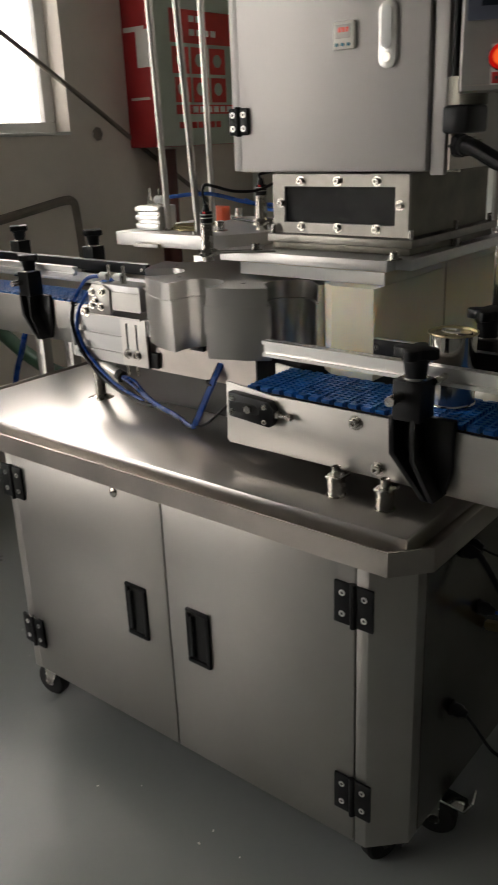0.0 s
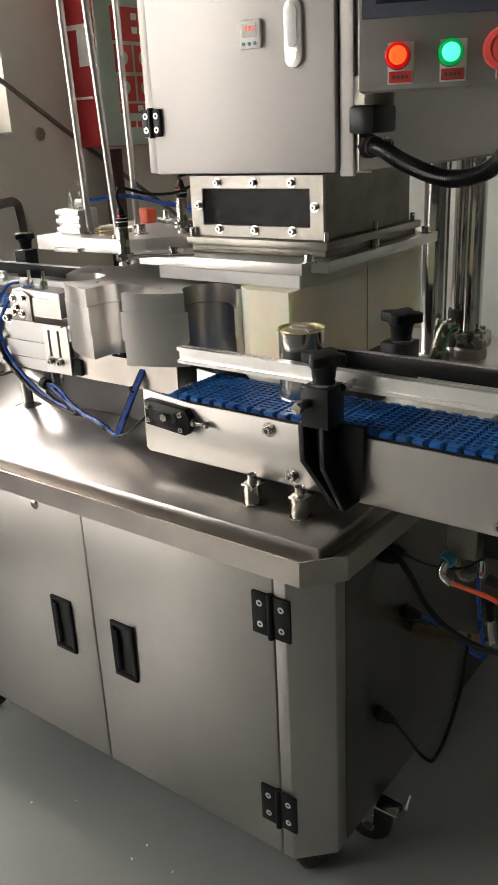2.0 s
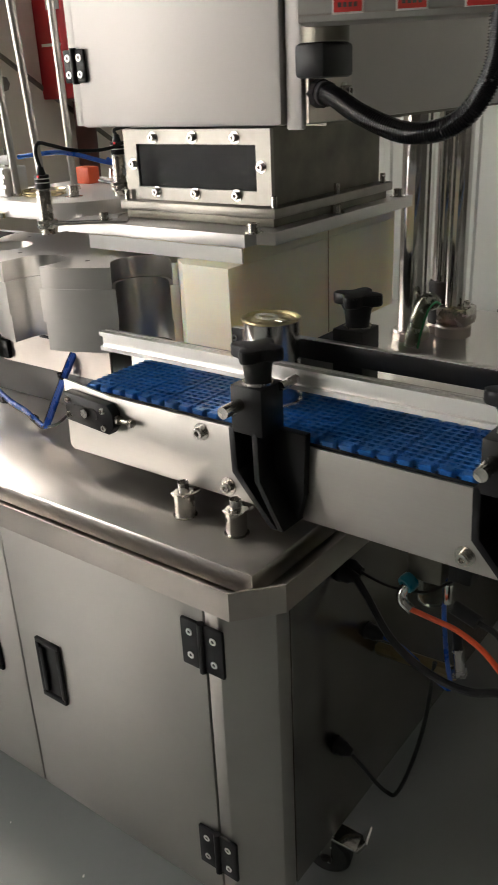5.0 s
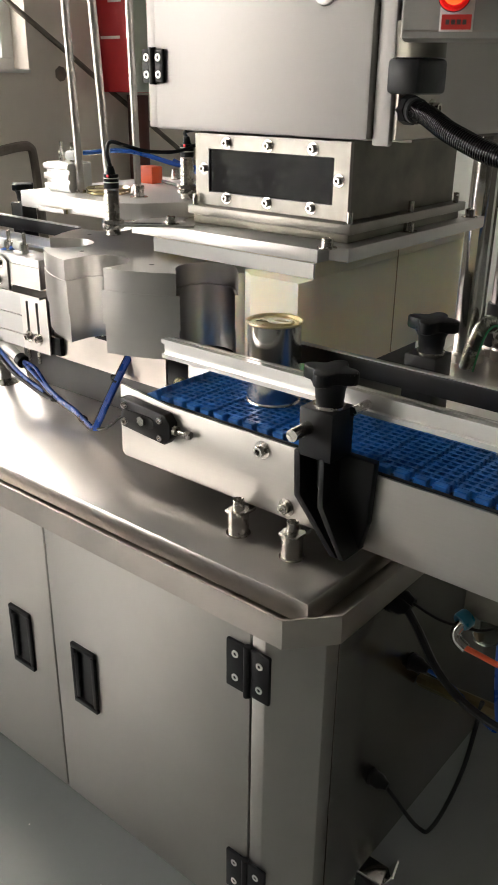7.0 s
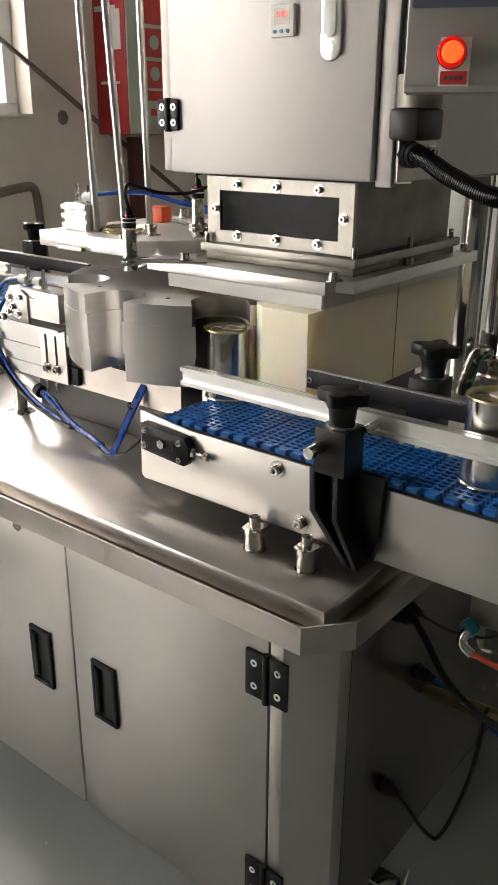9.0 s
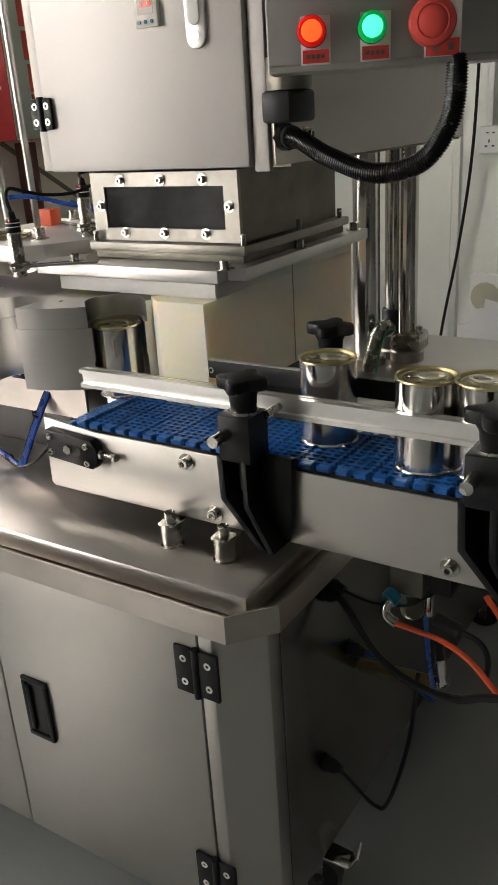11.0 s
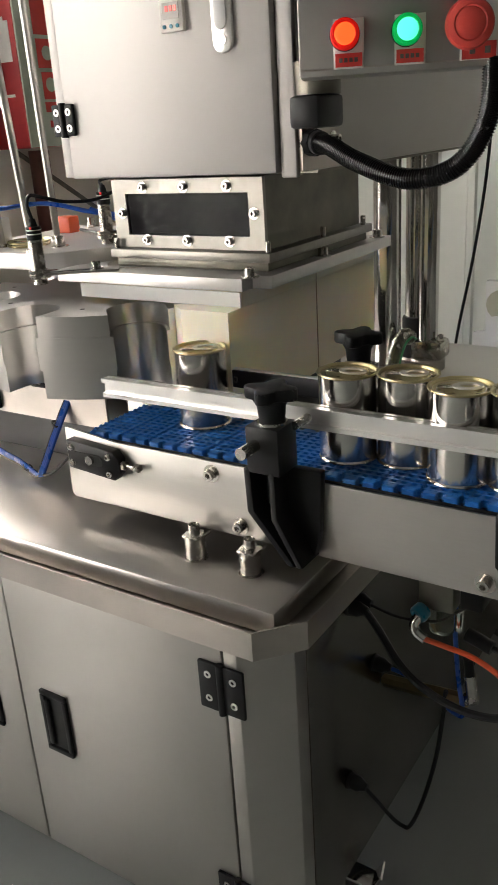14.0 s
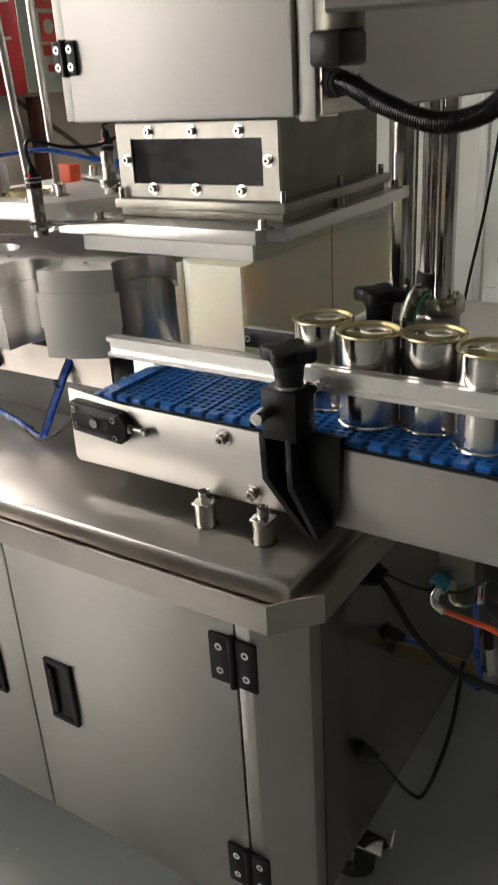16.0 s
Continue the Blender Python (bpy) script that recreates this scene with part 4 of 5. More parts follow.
def lid_magazine():
    c = thing("lid_magazine", "machined aluminium plate with three steel rods guiding can lids", "lid magazine", (-0.56, 0.40, 1.109))
    part("plate", prism(B(), [(-0.722, 0.262), (-0.478, 0.262), (-0.440, 0.292), (-0.404, 0.352), (-0.384, 0.40), (-0.384, 0.62), (-0.722, 0.62)], 1.1095, PZ, bevel=0.0015), ALU, c)
    for x, y, lean in ((-0.618, 0.317, 0.022), (-0.502, 0.282, 0.042), (-0.592, 0.430, 0.008)):
        part("rod", cyl(B(), (x, y, PZ), (x - 0.85 * lean, y - 0.52 * lean, 2.1), 0.0066, 18), STEEL_V, c, "upright steel guide rod")
        part("rod_nut", cyl(B(), (x, y, PZ), (x, y, PZ + 0.006), 0.0125, 6), BOLT, c)
    for x, y in ((-0.500, 0.345), (-0.418, 0.415), (-0.66, 0.60)):
        part("bolt", socket_screw(B(), (x, y, PZ), (0, 0, 1), 0.0095, 0.020), BOLT, c)
    part("brass_clip", box(B(), -0.640, -0.590, 0.258, 0.2618, 1.108, 1.116), GOLD, c)
    part("latch_strip", box(B(), -0.660, -0.590, 0.252, 0.2578, 1.1085, 1.1165, 0.001), STEEL_H, c)
    sb = part("sensor_bracket", moved(box(B(), -0.062, 0.075, -0.016, 0.016, 0, 0.003), Matrix.Translation((-0.378, 0.245, 1.1135)) @ Matrix.Rotation(radians(38), 4, "Z")), STEEL_H, c, "slotted stainless sensor bracket")
    part("slot", moved(box(B(), -0.045, 0.05, -0.003, 0.003, 0.0031, 0.0036), Matrix.Translation((-0.378, 0.245, 1.1135)) @ Matrix.Rotation(radians(38), 4, "Z")), DARK_METAL, sb)
    part("bolt", socket_screw(B(), (-0.348, 0.268, 1.1167), (0, 0, 1), 0.0075, 0.012), BOLT, sb)
    return c


shift(lid_magazine(), -0.020)
ld = thing("can_lid", "gold-lacquered can lids lying in the magazine", "can lid", (-0.578, 0.345, PZ))
shift(ld, -0.020)
for k in range(2):
    part("lid", lathe(B(), [(0, 0.002), (0.032, 0.002), (0.034, 0.0), (0.0375, 0.0045), (0.0385, 0.005), (0.0395, 0.0035), (0.0385, 0.001)], (-0.578, 0.345, PZ + 0.0002 + 0.0052 * k), seg=36), GOLD, ld)
solid("orange_stop_block", box(B(), -0.665, -0.625, 0.50, 0.53, PZ, PZ + 0.032, 0.003), ORANGE, "small orange plastic stop block on the upper plate", "stop block", at=(-0.645, 0.515, PZ)).location.x -= 0.021


def proximity_sensor(x, y, z0, z1, cable, label):
    """A threaded barrel sensor with nuts, a printed collar and its cable."""
    c = thing("proximity_sensor", label, "sensor", (x, y, z0), group="proximity sensors")
    b = B()
    prof, h = [(0, 0)], 0.0
    z = 0.0
    while z < z1 - z0 - 0.022:
        prof += [(0.0108, z), (0.0116, z + 0.0008), (0.0108, z + 0.0016)]
        z += 0.0020
    prof += [(0.0112, z1 - z0 - 0.020), (0, z1 - z0 - 0.020)]
    part("barrel", lathe(b, prof, (x, y, z0), seg=18), BOLT, c)
    for dz in (0.010, 0.0175):
        part("nut", cyl(B(), (x, y, z0 + dz), (x, y, z0 + dz + 0.005), 0.0175, 6), BOLT, c)
    part("printed_collar", cyl(B(), (x, y, z1 - 0.0198), (x, y, z1), 0.0115, 18), BLACK, c)
    for dz in (0.006, 0.012):
        part("print_bar", cyl(B(), (x, y, z1 - dz), (x, y, z1 - dz + 0.0018), 0.0118, 18), PAPER, c)
    part("led", box(B(), x + 0.004, x + 0.007, y - 0.0125, y - 0.0105, z1 - 0.003, z1 + 0.0005), LED_DOT, c)
    part("boot", cyl(B(), (x, y, z1), (x, y, z1 + 0.012), 0.0075, 14, 0.0045), BLACK, c)
    part("cable", tube(B(), [(x, y, z1 + 0.011)] + cable, 0.0028, 8, 8), BLACK, c)
    return c


shift(proximity_sensor(-0.421, 0.207, 1.100, 1.190, [(-0.427, 0.207, 1.222), (-0.424, 0.212, 1.236), (-0.410, 0.225, 1.232), (-0.395, 0.26, 1.222), (-0.385, 0.32, 1.220), (-0.385, 0.38, 1.235), (-0.375, 0.40, 1.262)], "threaded steel proximity sensor with black cable over the wheel"), -0.012)
shift(proximity_sensor(-0.430, 0.388, PZ + 0.0005, 1.225, [(-0.434, 0.393, 1.245), (-0.40, 0.43, 1.25), (-0.372, 0.46, 1.245)], "threaded steel proximity sensor standing on the upper plate"), -0.015)
bt = thing("air_tube", "pair of blue air tubes behind the sensors", "air tube", (-0.55, 0.45, 1.18))
shift(bt, -0.017)
part("tube", tube(B(), [(-0.66, 0.36, 1.200), (-0.58, 0.40, 1.205), (-0.50, 0.44, 1.185), (-0.43, 0.47, 1.180), (-0.38, 0.46, 1.20)], 0.0042, 8, 8), BLUE_TUBE, bt)
part("tube", tube(B(), [(-0.52, 0.45, 1.190), (-0.46, 0.46, 1.170), (-0.40, 0.46, 1.175), (-0.372, 0.45, 1.195)], 0.0042, 8, 8), BLUE_TUBE, bt)
part("tube", tube(B(), [(-0.60, 0.50, 1.145), (-0.50, 0.47, 1.142), (-0.43, 0.44, 1.150), (-0.38, 0.42, 1.185)], 0.0032, 8, 8), BLACK, bt)


def compact_cylinder():
    c = thing("air_cylinder", "compact aluminium air cylinder on the upper plate", "air cylinder", (-0.655, 0.33, PZ))
    part("body", prism(B(), [(-0.690, PZ), (-0.625, PZ), (-0.625, PZ + 0.050), (-0.690, PZ + 0.050)], 0.300, 0.352, "y", 0.003), ALU_RAIL, c)
    for z in (0.009, 0.026, 0.043):
        part("rib", box(B(), -0.692, -0.623, 0.295, 0.2998, PZ + z - 0.005, PZ + z + 0.005, 0.002), ALU_RAIL, c)
    for x in (-0.675, -0.645):
        part("fitting", cyl(B(), (x, 0.326, PZ + 0.050), (x, 0.326, PZ + 0.066), 0.0055, 8), BOLT, c)
        part("needle_screw", cyl(B(), (x, 0.326, PZ + 0.066), (x, 0.326, PZ + 0.083), 0.0032, 8), BOLT, c)
    part("push_collar", cyl(B(), (-0.655, 0.326, PZ + 0.060), (-0.632, 0.326, PZ + 0.062), 0.009, 14), WHITE, c)
    return c


shift(compact_cylinder(), -0.022)


def pusher():
    c = thing("pusher_unit", "pneumatic pusher with slotted stainless bracket and aluminium profile", "pusher unit", (-0.70, 0.22, TABLE_Z))
    prof = [(0.206, 0.868), (0.262, 0.868), (0.262, 0.968), (0.206, 0.968), (0.206, 0.944), (0.211, 0.944), (0.211, 0.928), (0.206, 0.928), (0.206, 0.910), (0.211, 0.910), (0.211, 0.892), (0.206, 0.892)]
    part("profile", prism(B(), prof, -0.828, -0.662, "x"), ALU_DULL, c, "grooved aluminium profile", smooth=10)
    part("end_cap", box(B(), -0.836, -0.8285, 0.206, 0.262, 0.868, 0.968, 0.002), WHITE, c)
    # slotted bracket
    sp = B()
    for x0, x1 in ((-0.661, -0.646), (-0.6395, -0.6175), (-0.611, -0.586)):
        box(sp, x0, x1, 0.199, 0.2025, 0.885, 0.962)
    box(sp, -0.661, -0.586, 0.199, 0.2025, 0.962, 0.974)
    box(sp, -0.661, -0.586, 0.199, 0.2025, 0.872, 0.885)
    part("slotted_bracket", sp, STEEL_V, c, "slotted stainless bracket", smooth=0)
    part("bracket_flange", box(B(), -0.742, -0.586, 0.185, 0.255, 0.9745, 0.9785), STEEL_H, c)
    for x in (-0.643, -0.614):
        part("screw", socket_screw(B(), (x, 0.199, 0.897), (0, -1, 0), 0.0065, 0.009), BOLT, c)
        part("stud", cyl(B(), (x, 0.195, 0.872), (x, 0.195, 0.852), 0.003, 8), BOLT, c)
    hd = [(-0.738, 0.979), (-0.672, 0.979), (-0.672, 1.030), (-0.690, 1.040), (-0.725, 1.040), (-0.738, 1.026)]
    part("head_plate", prism(B(), hd, 0.186, 0.192, "y", 0.001), STEEL_H, c)
    part("head_body", box(B(), -0.735, -0.588, 0.1925, 0.245, 0.990, 1.042, 0.003), ALU_DULL, c)
    part("head_guard", box(B(), -0.672, -0.586, 0.190, 0.1922, 0.990, 1.028), STEEL_H, c)
    for x, z in ((-0.724, 1.024), (-0.692, 1.026), (-0.728, 0.996), (-0.700, 0.994), (-0.716, 1.006)):
        part("screw", socket_screw(B(), (x, 0.186, z), (0, -1, 0), 0.0052, 0.007), BOLT, c)
    for x in (-0.700, -0.655):
        part("elbow", cyl(B(), (x, 0.215, 1.042), (x, 0.215, 1.058), 0.0065, 8), BOLT, c)
        part("push_collar", cyl(B(), (x - 0.024, 0.215, 1.054), (x - 0.004, 0.215, 1.054), 0.0085, 14), WHITE, c)
        part("needle_screw", cyl(B(), (x, 0.215, 1.058), (x, 0.215, 1.078), 0.0035, 8), BOLT, c)
    part("bolt", socket_screw(B(), (-0.775, 0.206, 0.975), (0, -1, 0), 0.008, 0.010), BOLT, c)
    part("bracket_block", box(B(), -0.60, -0.565, 0.206, 0.250, 0.872, 0.905, 0.002), BLACK, c)
    # support post
    part("post", cyl(B(), (-0.785, 0.232, TABLE_Z + 0.004), (-0.785, 0.232, 0.8675), 0.0125, 20), BOLT, c, "turned steel post")
    part("post_foot", lathe(B(), [(0, 0), (0.030, 0), (0.030, 0.004), (0.016, 0.008), (0.0126, 0.012), (0, 0.012)], (-0.785, 0.232, TABLE_Z), seg=24), BOLT, c)
    return c


shift(pusher(), -0.024, 0, -0.004)
tb = thing("air_tube_bundle", "blue and black air tubes bundled over the worktop", "air tube", (-0.58, 0.18, TABLE_Z))
shift(tb, -0.016, 0, -0.004)
part("coupling", tube(B(), [(-0.768, 0.212, 0.852), (-0.735, 0.206, 0.856), (-0.690, 0.200, 0.846)], 0.0105, 14, 6), PALE_BOLT, tb, "bright push-in coupling")
part("sleeve", cyl(B(), (-0.690, 0.200, 0.846), (-0.676, 0.198, 0.842), 0.0125, 16), BLACK, tb)
for k, (m, dx, dz) in enumerate(((BLUE_TUBE, 0, 0.004), (BLUE_TUBE, 0.004, -0.004), (BLACK, -0.002, -0.010), (BLUE_TUBE, 0.008, 0.000))):
    part("tube", tube(B(), [(-0.676, 0.198, 0.842 + dz * 0.5), (-0.635, 0.192 - 0.003 * k, 0.838 + dz), (-0.590, 0.184, 0.815 + dz * 0.8), (-0.545, 0.178, 0.802 + dz * 0.6), (-0.500, 0.172, 0.796 + dz * 0.5),
                               (-0.452 + dx, 0.165, 0.782 + dz * 0.4), (-0.440 + dx, 0.168, 0.796), (-0.425 + dx, 0.190, 0.850), (-0.408 + dx, 0.225, 0.915), (-0.402 + dx, 0.27, 0.94)], 0.0034, 8, 8), m, tb)
part("loop_tube", tube(B(), [(-0.720, 0.213, 1.054), (-0.770, 0.205, 1.045), (-0.812, 0.198, 0.995)], 0.0042, 8, 8), BLUE_TUBE, tb)
part("loop_tube", tube(B(), [(-0.812, 0.198, 0.995), (-0.822, 0.196, 0.942), (-0.800, 0.196, 0.885), (-0.745, 0.192, 0.842), (-0.690, 0.188, 0.818), (-0.620, 0.183, 0.803), (-0.570, 0.178, 0.800)], 0.0045, 8, 8), BLACK, tb)
part("loop_tube", tube(B(), [(-0.690, 0.215, 1.050), (-0.755, 0.21, 1.03), (-0.798, 0.205, 0.985), (-0.812, 0.2, 0.94), (-0.795, 0.2, 0.893), (-0.740, 0.195, 0.850), (-0.680, 0.19, 0.822), (-0.60, 0.183, 0.806)], 0.0040, 8, 8), BLUE_TUBE, tb)
for p in ((-0.812, 0.198, 0.99), (-0.800, 0.197, 0.885), (-0.565, 0.180, 0.803), (-0.478, 0.169, 0.789), (-0.422, 0.197, 0.868)):
    part("cable_tie", lathe(B(), [(0.0075, -0.0018), (0.0086, -0.0018), (0.0086, 0.0018), (0.0075, 0.0018)], p, (0.5, 0.1, 0.8), 14, True), BLACK, tb)
part("thin_cable", tube(B(), [(-0.446, 0.166, 0.780), (-0.40, 0.16, 0.80), (-0.355, 0.18, 0.845), (-0.325, 0.20, 0.868), (-0.29, 0.215, 0.862)], 0.0024, 8, 8), BLACK, tb)
fx = thing("shaft_fitting", "small brass and steel fitting at the belt end", "pipe fitting", (-0.29, 0.235, 0.87))
part("pin", cyl(B(), (-0.335, 0.215, 0.868), (-0.285, 0.215, 0.880), 0.005, 12), BOLT, fx)
part("cap", lathe(B(), [(0, 0.008), (0.010, 0.008), (0.012, 0.004), (0.012, 0)], (-0.300, 0.213, 0.882), (0.2, -1, 0.2), 20), GOLD, fx)


# ---- infeed conveyor ----
IY0, IY1 = 0.475, 0.598


def infeed():
    c = thing("infeed_conveyor", "stainless infeed conveyor with guide rails, empty", "conveyor", (-1.4, 0.53, 0))
    x0, x1 = -2.25, -0.735
    pl = [(x0, 0.800), (x1, 0.800), (x1, 0.912), (x0, 0.912)]
    part("side_plate", prism(B(), pl, IY0 - 0.014, IY0 - 0.010, "y", 0.0008), STEEL_H, c)
    part("side_plate", prism(B(), pl, IY1 + 0.010, IY1 + 0.014, "y", 0.0008), STEEL_H, c)
    part("wear_strip", box(B(), x0, x1, IY0 - 0.0095, IY0 - 0.005, 0.88, 0.910), BLACK, c)
    part("slide_bed", box(B(), x0, x1, IY0, IY1, 0.884, 0.9005), BLACK, c)
    part("guide_rail", prism(B(), rail_profile(IY1 - 0.004, IY1 + 0.012, 0.938, 0.964), x0, -0.80, "x"), ALU_RAIL, c, "grooved aluminium guide rail", smooth=10)
    gb = part("guide_bar", box(B(), x0, -0.975, IY1 + 0.0125, IY1 + 0.024, 0.972, 1.000, 0.001), BLACK, c, "black plastic guide bar")
    part("cap_strip", box(B(), x0, -0.975, IY1 + 0.0135, IY1 + 0.0235, 1.0005, 1.003), ALU_RAIL, gb)
    part("screw", socket_screw(B(), (-0.995, IY1 + 0.0125, 0.986), (0, -1, 0), 0.005, 0.003, False), BOLT, gb)
    part("front_rail", prism(B(), rail_profile(IY0 - 0.016, IY0, 0.985, 1.008), x0, -1.10, "x"), ALU_RAIL, c, smooth=10)
    for lx in (-1.30, -2.1):
        for ly in (IY0 - 0.005, IY1 - 0.025):
            part("leg", box(B(), lx - 0.018, lx + 0.018, ly, ly + 0.03, 0.0, 0.800, 0.003), STEEL_V, c)
    return c


shift(infeed(), -0.042)
ib = thing("infeed_belt", "blue plastic open-grid belt of the infeed conveyor", "conveyor belt", (-1.4, 0.53, 0.9))
shift(ib, -0.042)
for i in range(30):
    ob = new("belt_link", MODULE)
    ob.parent = ib
    ob.location = Vector((-0.76 - PITCH * i + 1.4, (IY0 + IY1) / 2 - 0.53, BELT_Z - 0.9))
clamp("rail_clamp", -1.300, IY0 - 0.0145, -1, "black plastic rail clamp with lobed knob on the infeed conveyor", top=0.99)
for cx in (-1.265, -1.61):
    clamp("rail_clamp", cx, IY1 + 0.0245, 1, "black plastic rail clamp with lobed knob behind the infeed belt", top=1.035, skirt=False)

gh = thing("green_hose", "thick green hose and blue tube hanging beside the infeed conveyor", "hose", (-1.881, 0.80, 0.0))
part("hose", tube(B(), [(-2.153, 0.8, 0.712), (-2.005, 0.8, 0.659), (-1.881, 0.8, 0.604), (-1.744, 0.8, 0.56), (-1.569, 0.8, 0.515), (-1.519, 0.8, 0.25), (-1.549, 0.78, 0.03)], 0.026, 14, 8), material("green_rubber", (0.05, 0.13, 0.07), 0.4, 0, 0.2, 20), gh)
part("blue_tube", tube(B(), [(-1.753, 0.72, 0.709), (-1.791, 0.72, 0.634), (-1.834, 0.72, 0.556), (-1.86, 0.72, 0.468), (-1.86, 0.73, 0.4), (-1.83, 0.75, 0.012)], 0.010, 10, 8), BLUE_TUBE, gh)

# ---- air service unit and cables at the side of the cabinet ----
fr = thing("air_regulator", "compressed-air regulator with teal collar under the outfeed conveyor", "air regulator", (0.235, 0.21, 0.66))
part("head", box(B(), 0.212, 0.262, 0.20, 0.25, 0.690, 0.7935, 0.004), STEEL_DULL, fr)
part("collar", lathe(B(), [(0.008, -0.016), (0.0115, -0.016), (0.013, -0.012), (0.0125, -0.002), (0.011, 0.0), (0.008, 0.0)], (0.222, 0.200, 0.690), (0.35, 0.9, 0.35), 24, True), TEAL, fr, "teal plastic collar")
part("bowl", lathe(B(), [(0, -0.046), (0.008, -0.046), (0.018, -0.038), (0.020, 0.0), (0, 0.0)], (0.240, 0.222, 0.689), seg=24), CLEAR_HOSE, fr, "clear plastic bowl")
part("elbow", tube(B(), [(0.218, 0.192, 0.682), (0.213, 0.188, 0.671), (0.216, 0.185, 0.660), (0.230, 0.183, 0.653)], 0.0075, 12, 6), CHROME, fr)
part("orange_hose", tube(B(), [(0.226, 0.183, 0.654), (0.262, 0.181, 0.652), (0.300, 0.178, 0.649), (0.340, 0.172, 0.634), (0.380, 0.165, 0.600), (0.42, 0.15, 0.57), (0.50, 0.12, 0.56), (0.62, 0.10, 0.60)], 0.0040, 10, 8), ORANGE_TUBE, fr, "orange air hose")
part("orange_hose", tube(B(), [(0.345, 0.21, 0.715), (0.378, 0.20, 0.675), (0.395, 0.19, 0.62), (0.45, 0.17, 0.58), (0.62, 0.15, 0.60)], 0.0040, 10, 8), ORANGE_TUBE, fr)
part("solenoid", box(B(), 0.268, 0.300, 0.205, 0.245, 0.700, 0.752, 0.004), BLACK, fr)
part("gauge_stem", cyl(B(), (0.266, 0.215, 0.690), (0.266, 0.215, 0.66), 0.006, 12), CHROME, fr)
part("plug", cyl(B(), (0.282, 0.20, 0.668), (0.318, 0.195, 0.660), 0.0098, 16), BLACK, fr)
part("plug_cable", tube(B(), [(0.318, 0.195, 0.660), (0.345, 0.19, 0.655), (0.358, 0.188, 0.635), (0.357, 0.188, 0.60)], 0.0042, 8, 8), BLACK, fr)
sw = thing("cylinder_switch", "small steel reed switch with black cap hanging on its tube", "sensor", (0.277, 0.245, 0.53))
part("barrel", cyl(B(), (0.280, 0.245, 0.525), (0.274, 0.245, 0.570), 0.0085, 14), BOLT, sw)
part("cap", cyl(B(), (0.274, 0.245, 0.570), (0.271, 0.245, 0.596), 0.007, 14), BLACK, sw)
part("arm", cyl(B(), (0.108, 0.33, 0.445), (0.268, 0.25, 0.520), 0.011, 8), material("brass_bar", (0.30, 0.23, 0.12), 0.42, 1, 0.25, 20), sw, "dull brass bar")
part("bar_joint", cyl(B(), (0.260, 0.253, 0.516), (0.282, 0.245, 0.532), 0.010, 8), BOLT, sw)
for n, g, path, m in (("power_cable", (0.213, 0.652), [(0.130, 0.210, 0.652), (0.150, 0.206, 0.632), (0.185, 0.203, 0.585), (0.225, 0.20, 0.557), (0.275, 0.192, 0.549), (0.325, 0.175, 0.565), (0.375, 0.155, 0.60), (0.48, 0.13, 0.64), (0.66, 0.11, 0.66)], BLACK),
                      ("signal_cable", (0.225, 0.658), [(0.130, 0.222, 0.658), (0.180, 0.215, 0.655), (0.235, 0.212, 0.668), (0.28, 0.21, 0.705)], BLACK),
                      ("air_line", (0.297, 0.499), [(0.135, 0.293, 0.500), (0.170, 0.283, 0.503), (0.215, 0.268, 0.494), (0.250, 0.255, 0.487), (0.266, 0.246, 0.498), (0.262, 0.234, 0.560), (0.258, 0.225, 0.640), (0.258, 0.222, 0.692)], BLUE_TUBE),
                      ("earth_cable", (0.203, 0.335), [(0.130, 0.200, 0.334), (0.145, 0.212, 0.305), (0.160, 0.232, 0.262), (0.172, 0.246, 0.238), (0.185, 0.250, 0.240), (0.205, 0.252, 0.300), (0.225, 0.255, 0.400), (0.236, 0.257, 0.520)], BLACK)):
    c = thing(n, "%s leaving the cabinet side through a black gland" % {"power_cable": "thick black power cable", "signal_cable": "thin black cable", "air_line": "blue air tube", "earth_cable": "black cable"}[n], "cable", (0.108, g[0], g[1]))
    part("gland", lathe(B(), [(0, 0.030), (0.006, 0.030), (0.009, 0.021), (0.0125, 0.016), (0.0125, 0.004), (0.0145, 0.003), (0.0145, 0), (0, 0)], (0.1025, g[0], g[1]), (1, -0.05, 0), 16), BLACK, c)
    part("line", tube(B(), path, 0.0058 if n == "power_cable" else 0.0035 if n != "signal_cable" else 0.0022, 10, 8), m, c)

# ---- on the walls ----
hc = thing("hose_cabinet", "red and pale green fire-hose cabinet with printed instructions", "fire cabinet", (WX, 2.25, 1.27))
shift(hc, 0, -0.095, 0.011)
part("body", box(B(), WX, -2.158, 1.950, 2.56, 1.268, 2.10, 0.006), RED, hc, "red painted steel body")
dr = part("door", box(B(), -2.1578, -2.148, 1.952, 2.558, 1.270, 2.098, 0.003), CARDBOARD, hc, "pale green cabinet door")
for z0, z1, y0, y1 in ((1.70, 1.835, 2.045, 2.48), (1.575, 1.685, 2.05, 2.16), (1.575, 1.685, 2.175, 2.285), (1.575, 1.685, 2.30, 2.41), (1.455, 1.56, 2.06, 2.165), (1.455, 1.56, 2.18, 2.29), (1.455, 1.56, 2.305, 2.41), (1.405, 1.445, 2.06, 2.48)):
    part("print_field", box(B(), -2.1478, -2.1470, y0, y1, z0, z1), PRINT_RED, dr, "red printed field", smooth=0)
for k in range(3):
    for z in (1.61, 1.49):
        b = B()
        lathe(b, [(0, 0), (0.028, 0), (0.028, 0.0006), (0, 0.0006)], (-2.1468, 2.105 + 0.124 * k, z + 0.022), (1, 0, 0), 18)
        part("pictogram", b, CARDBOARD, dr)
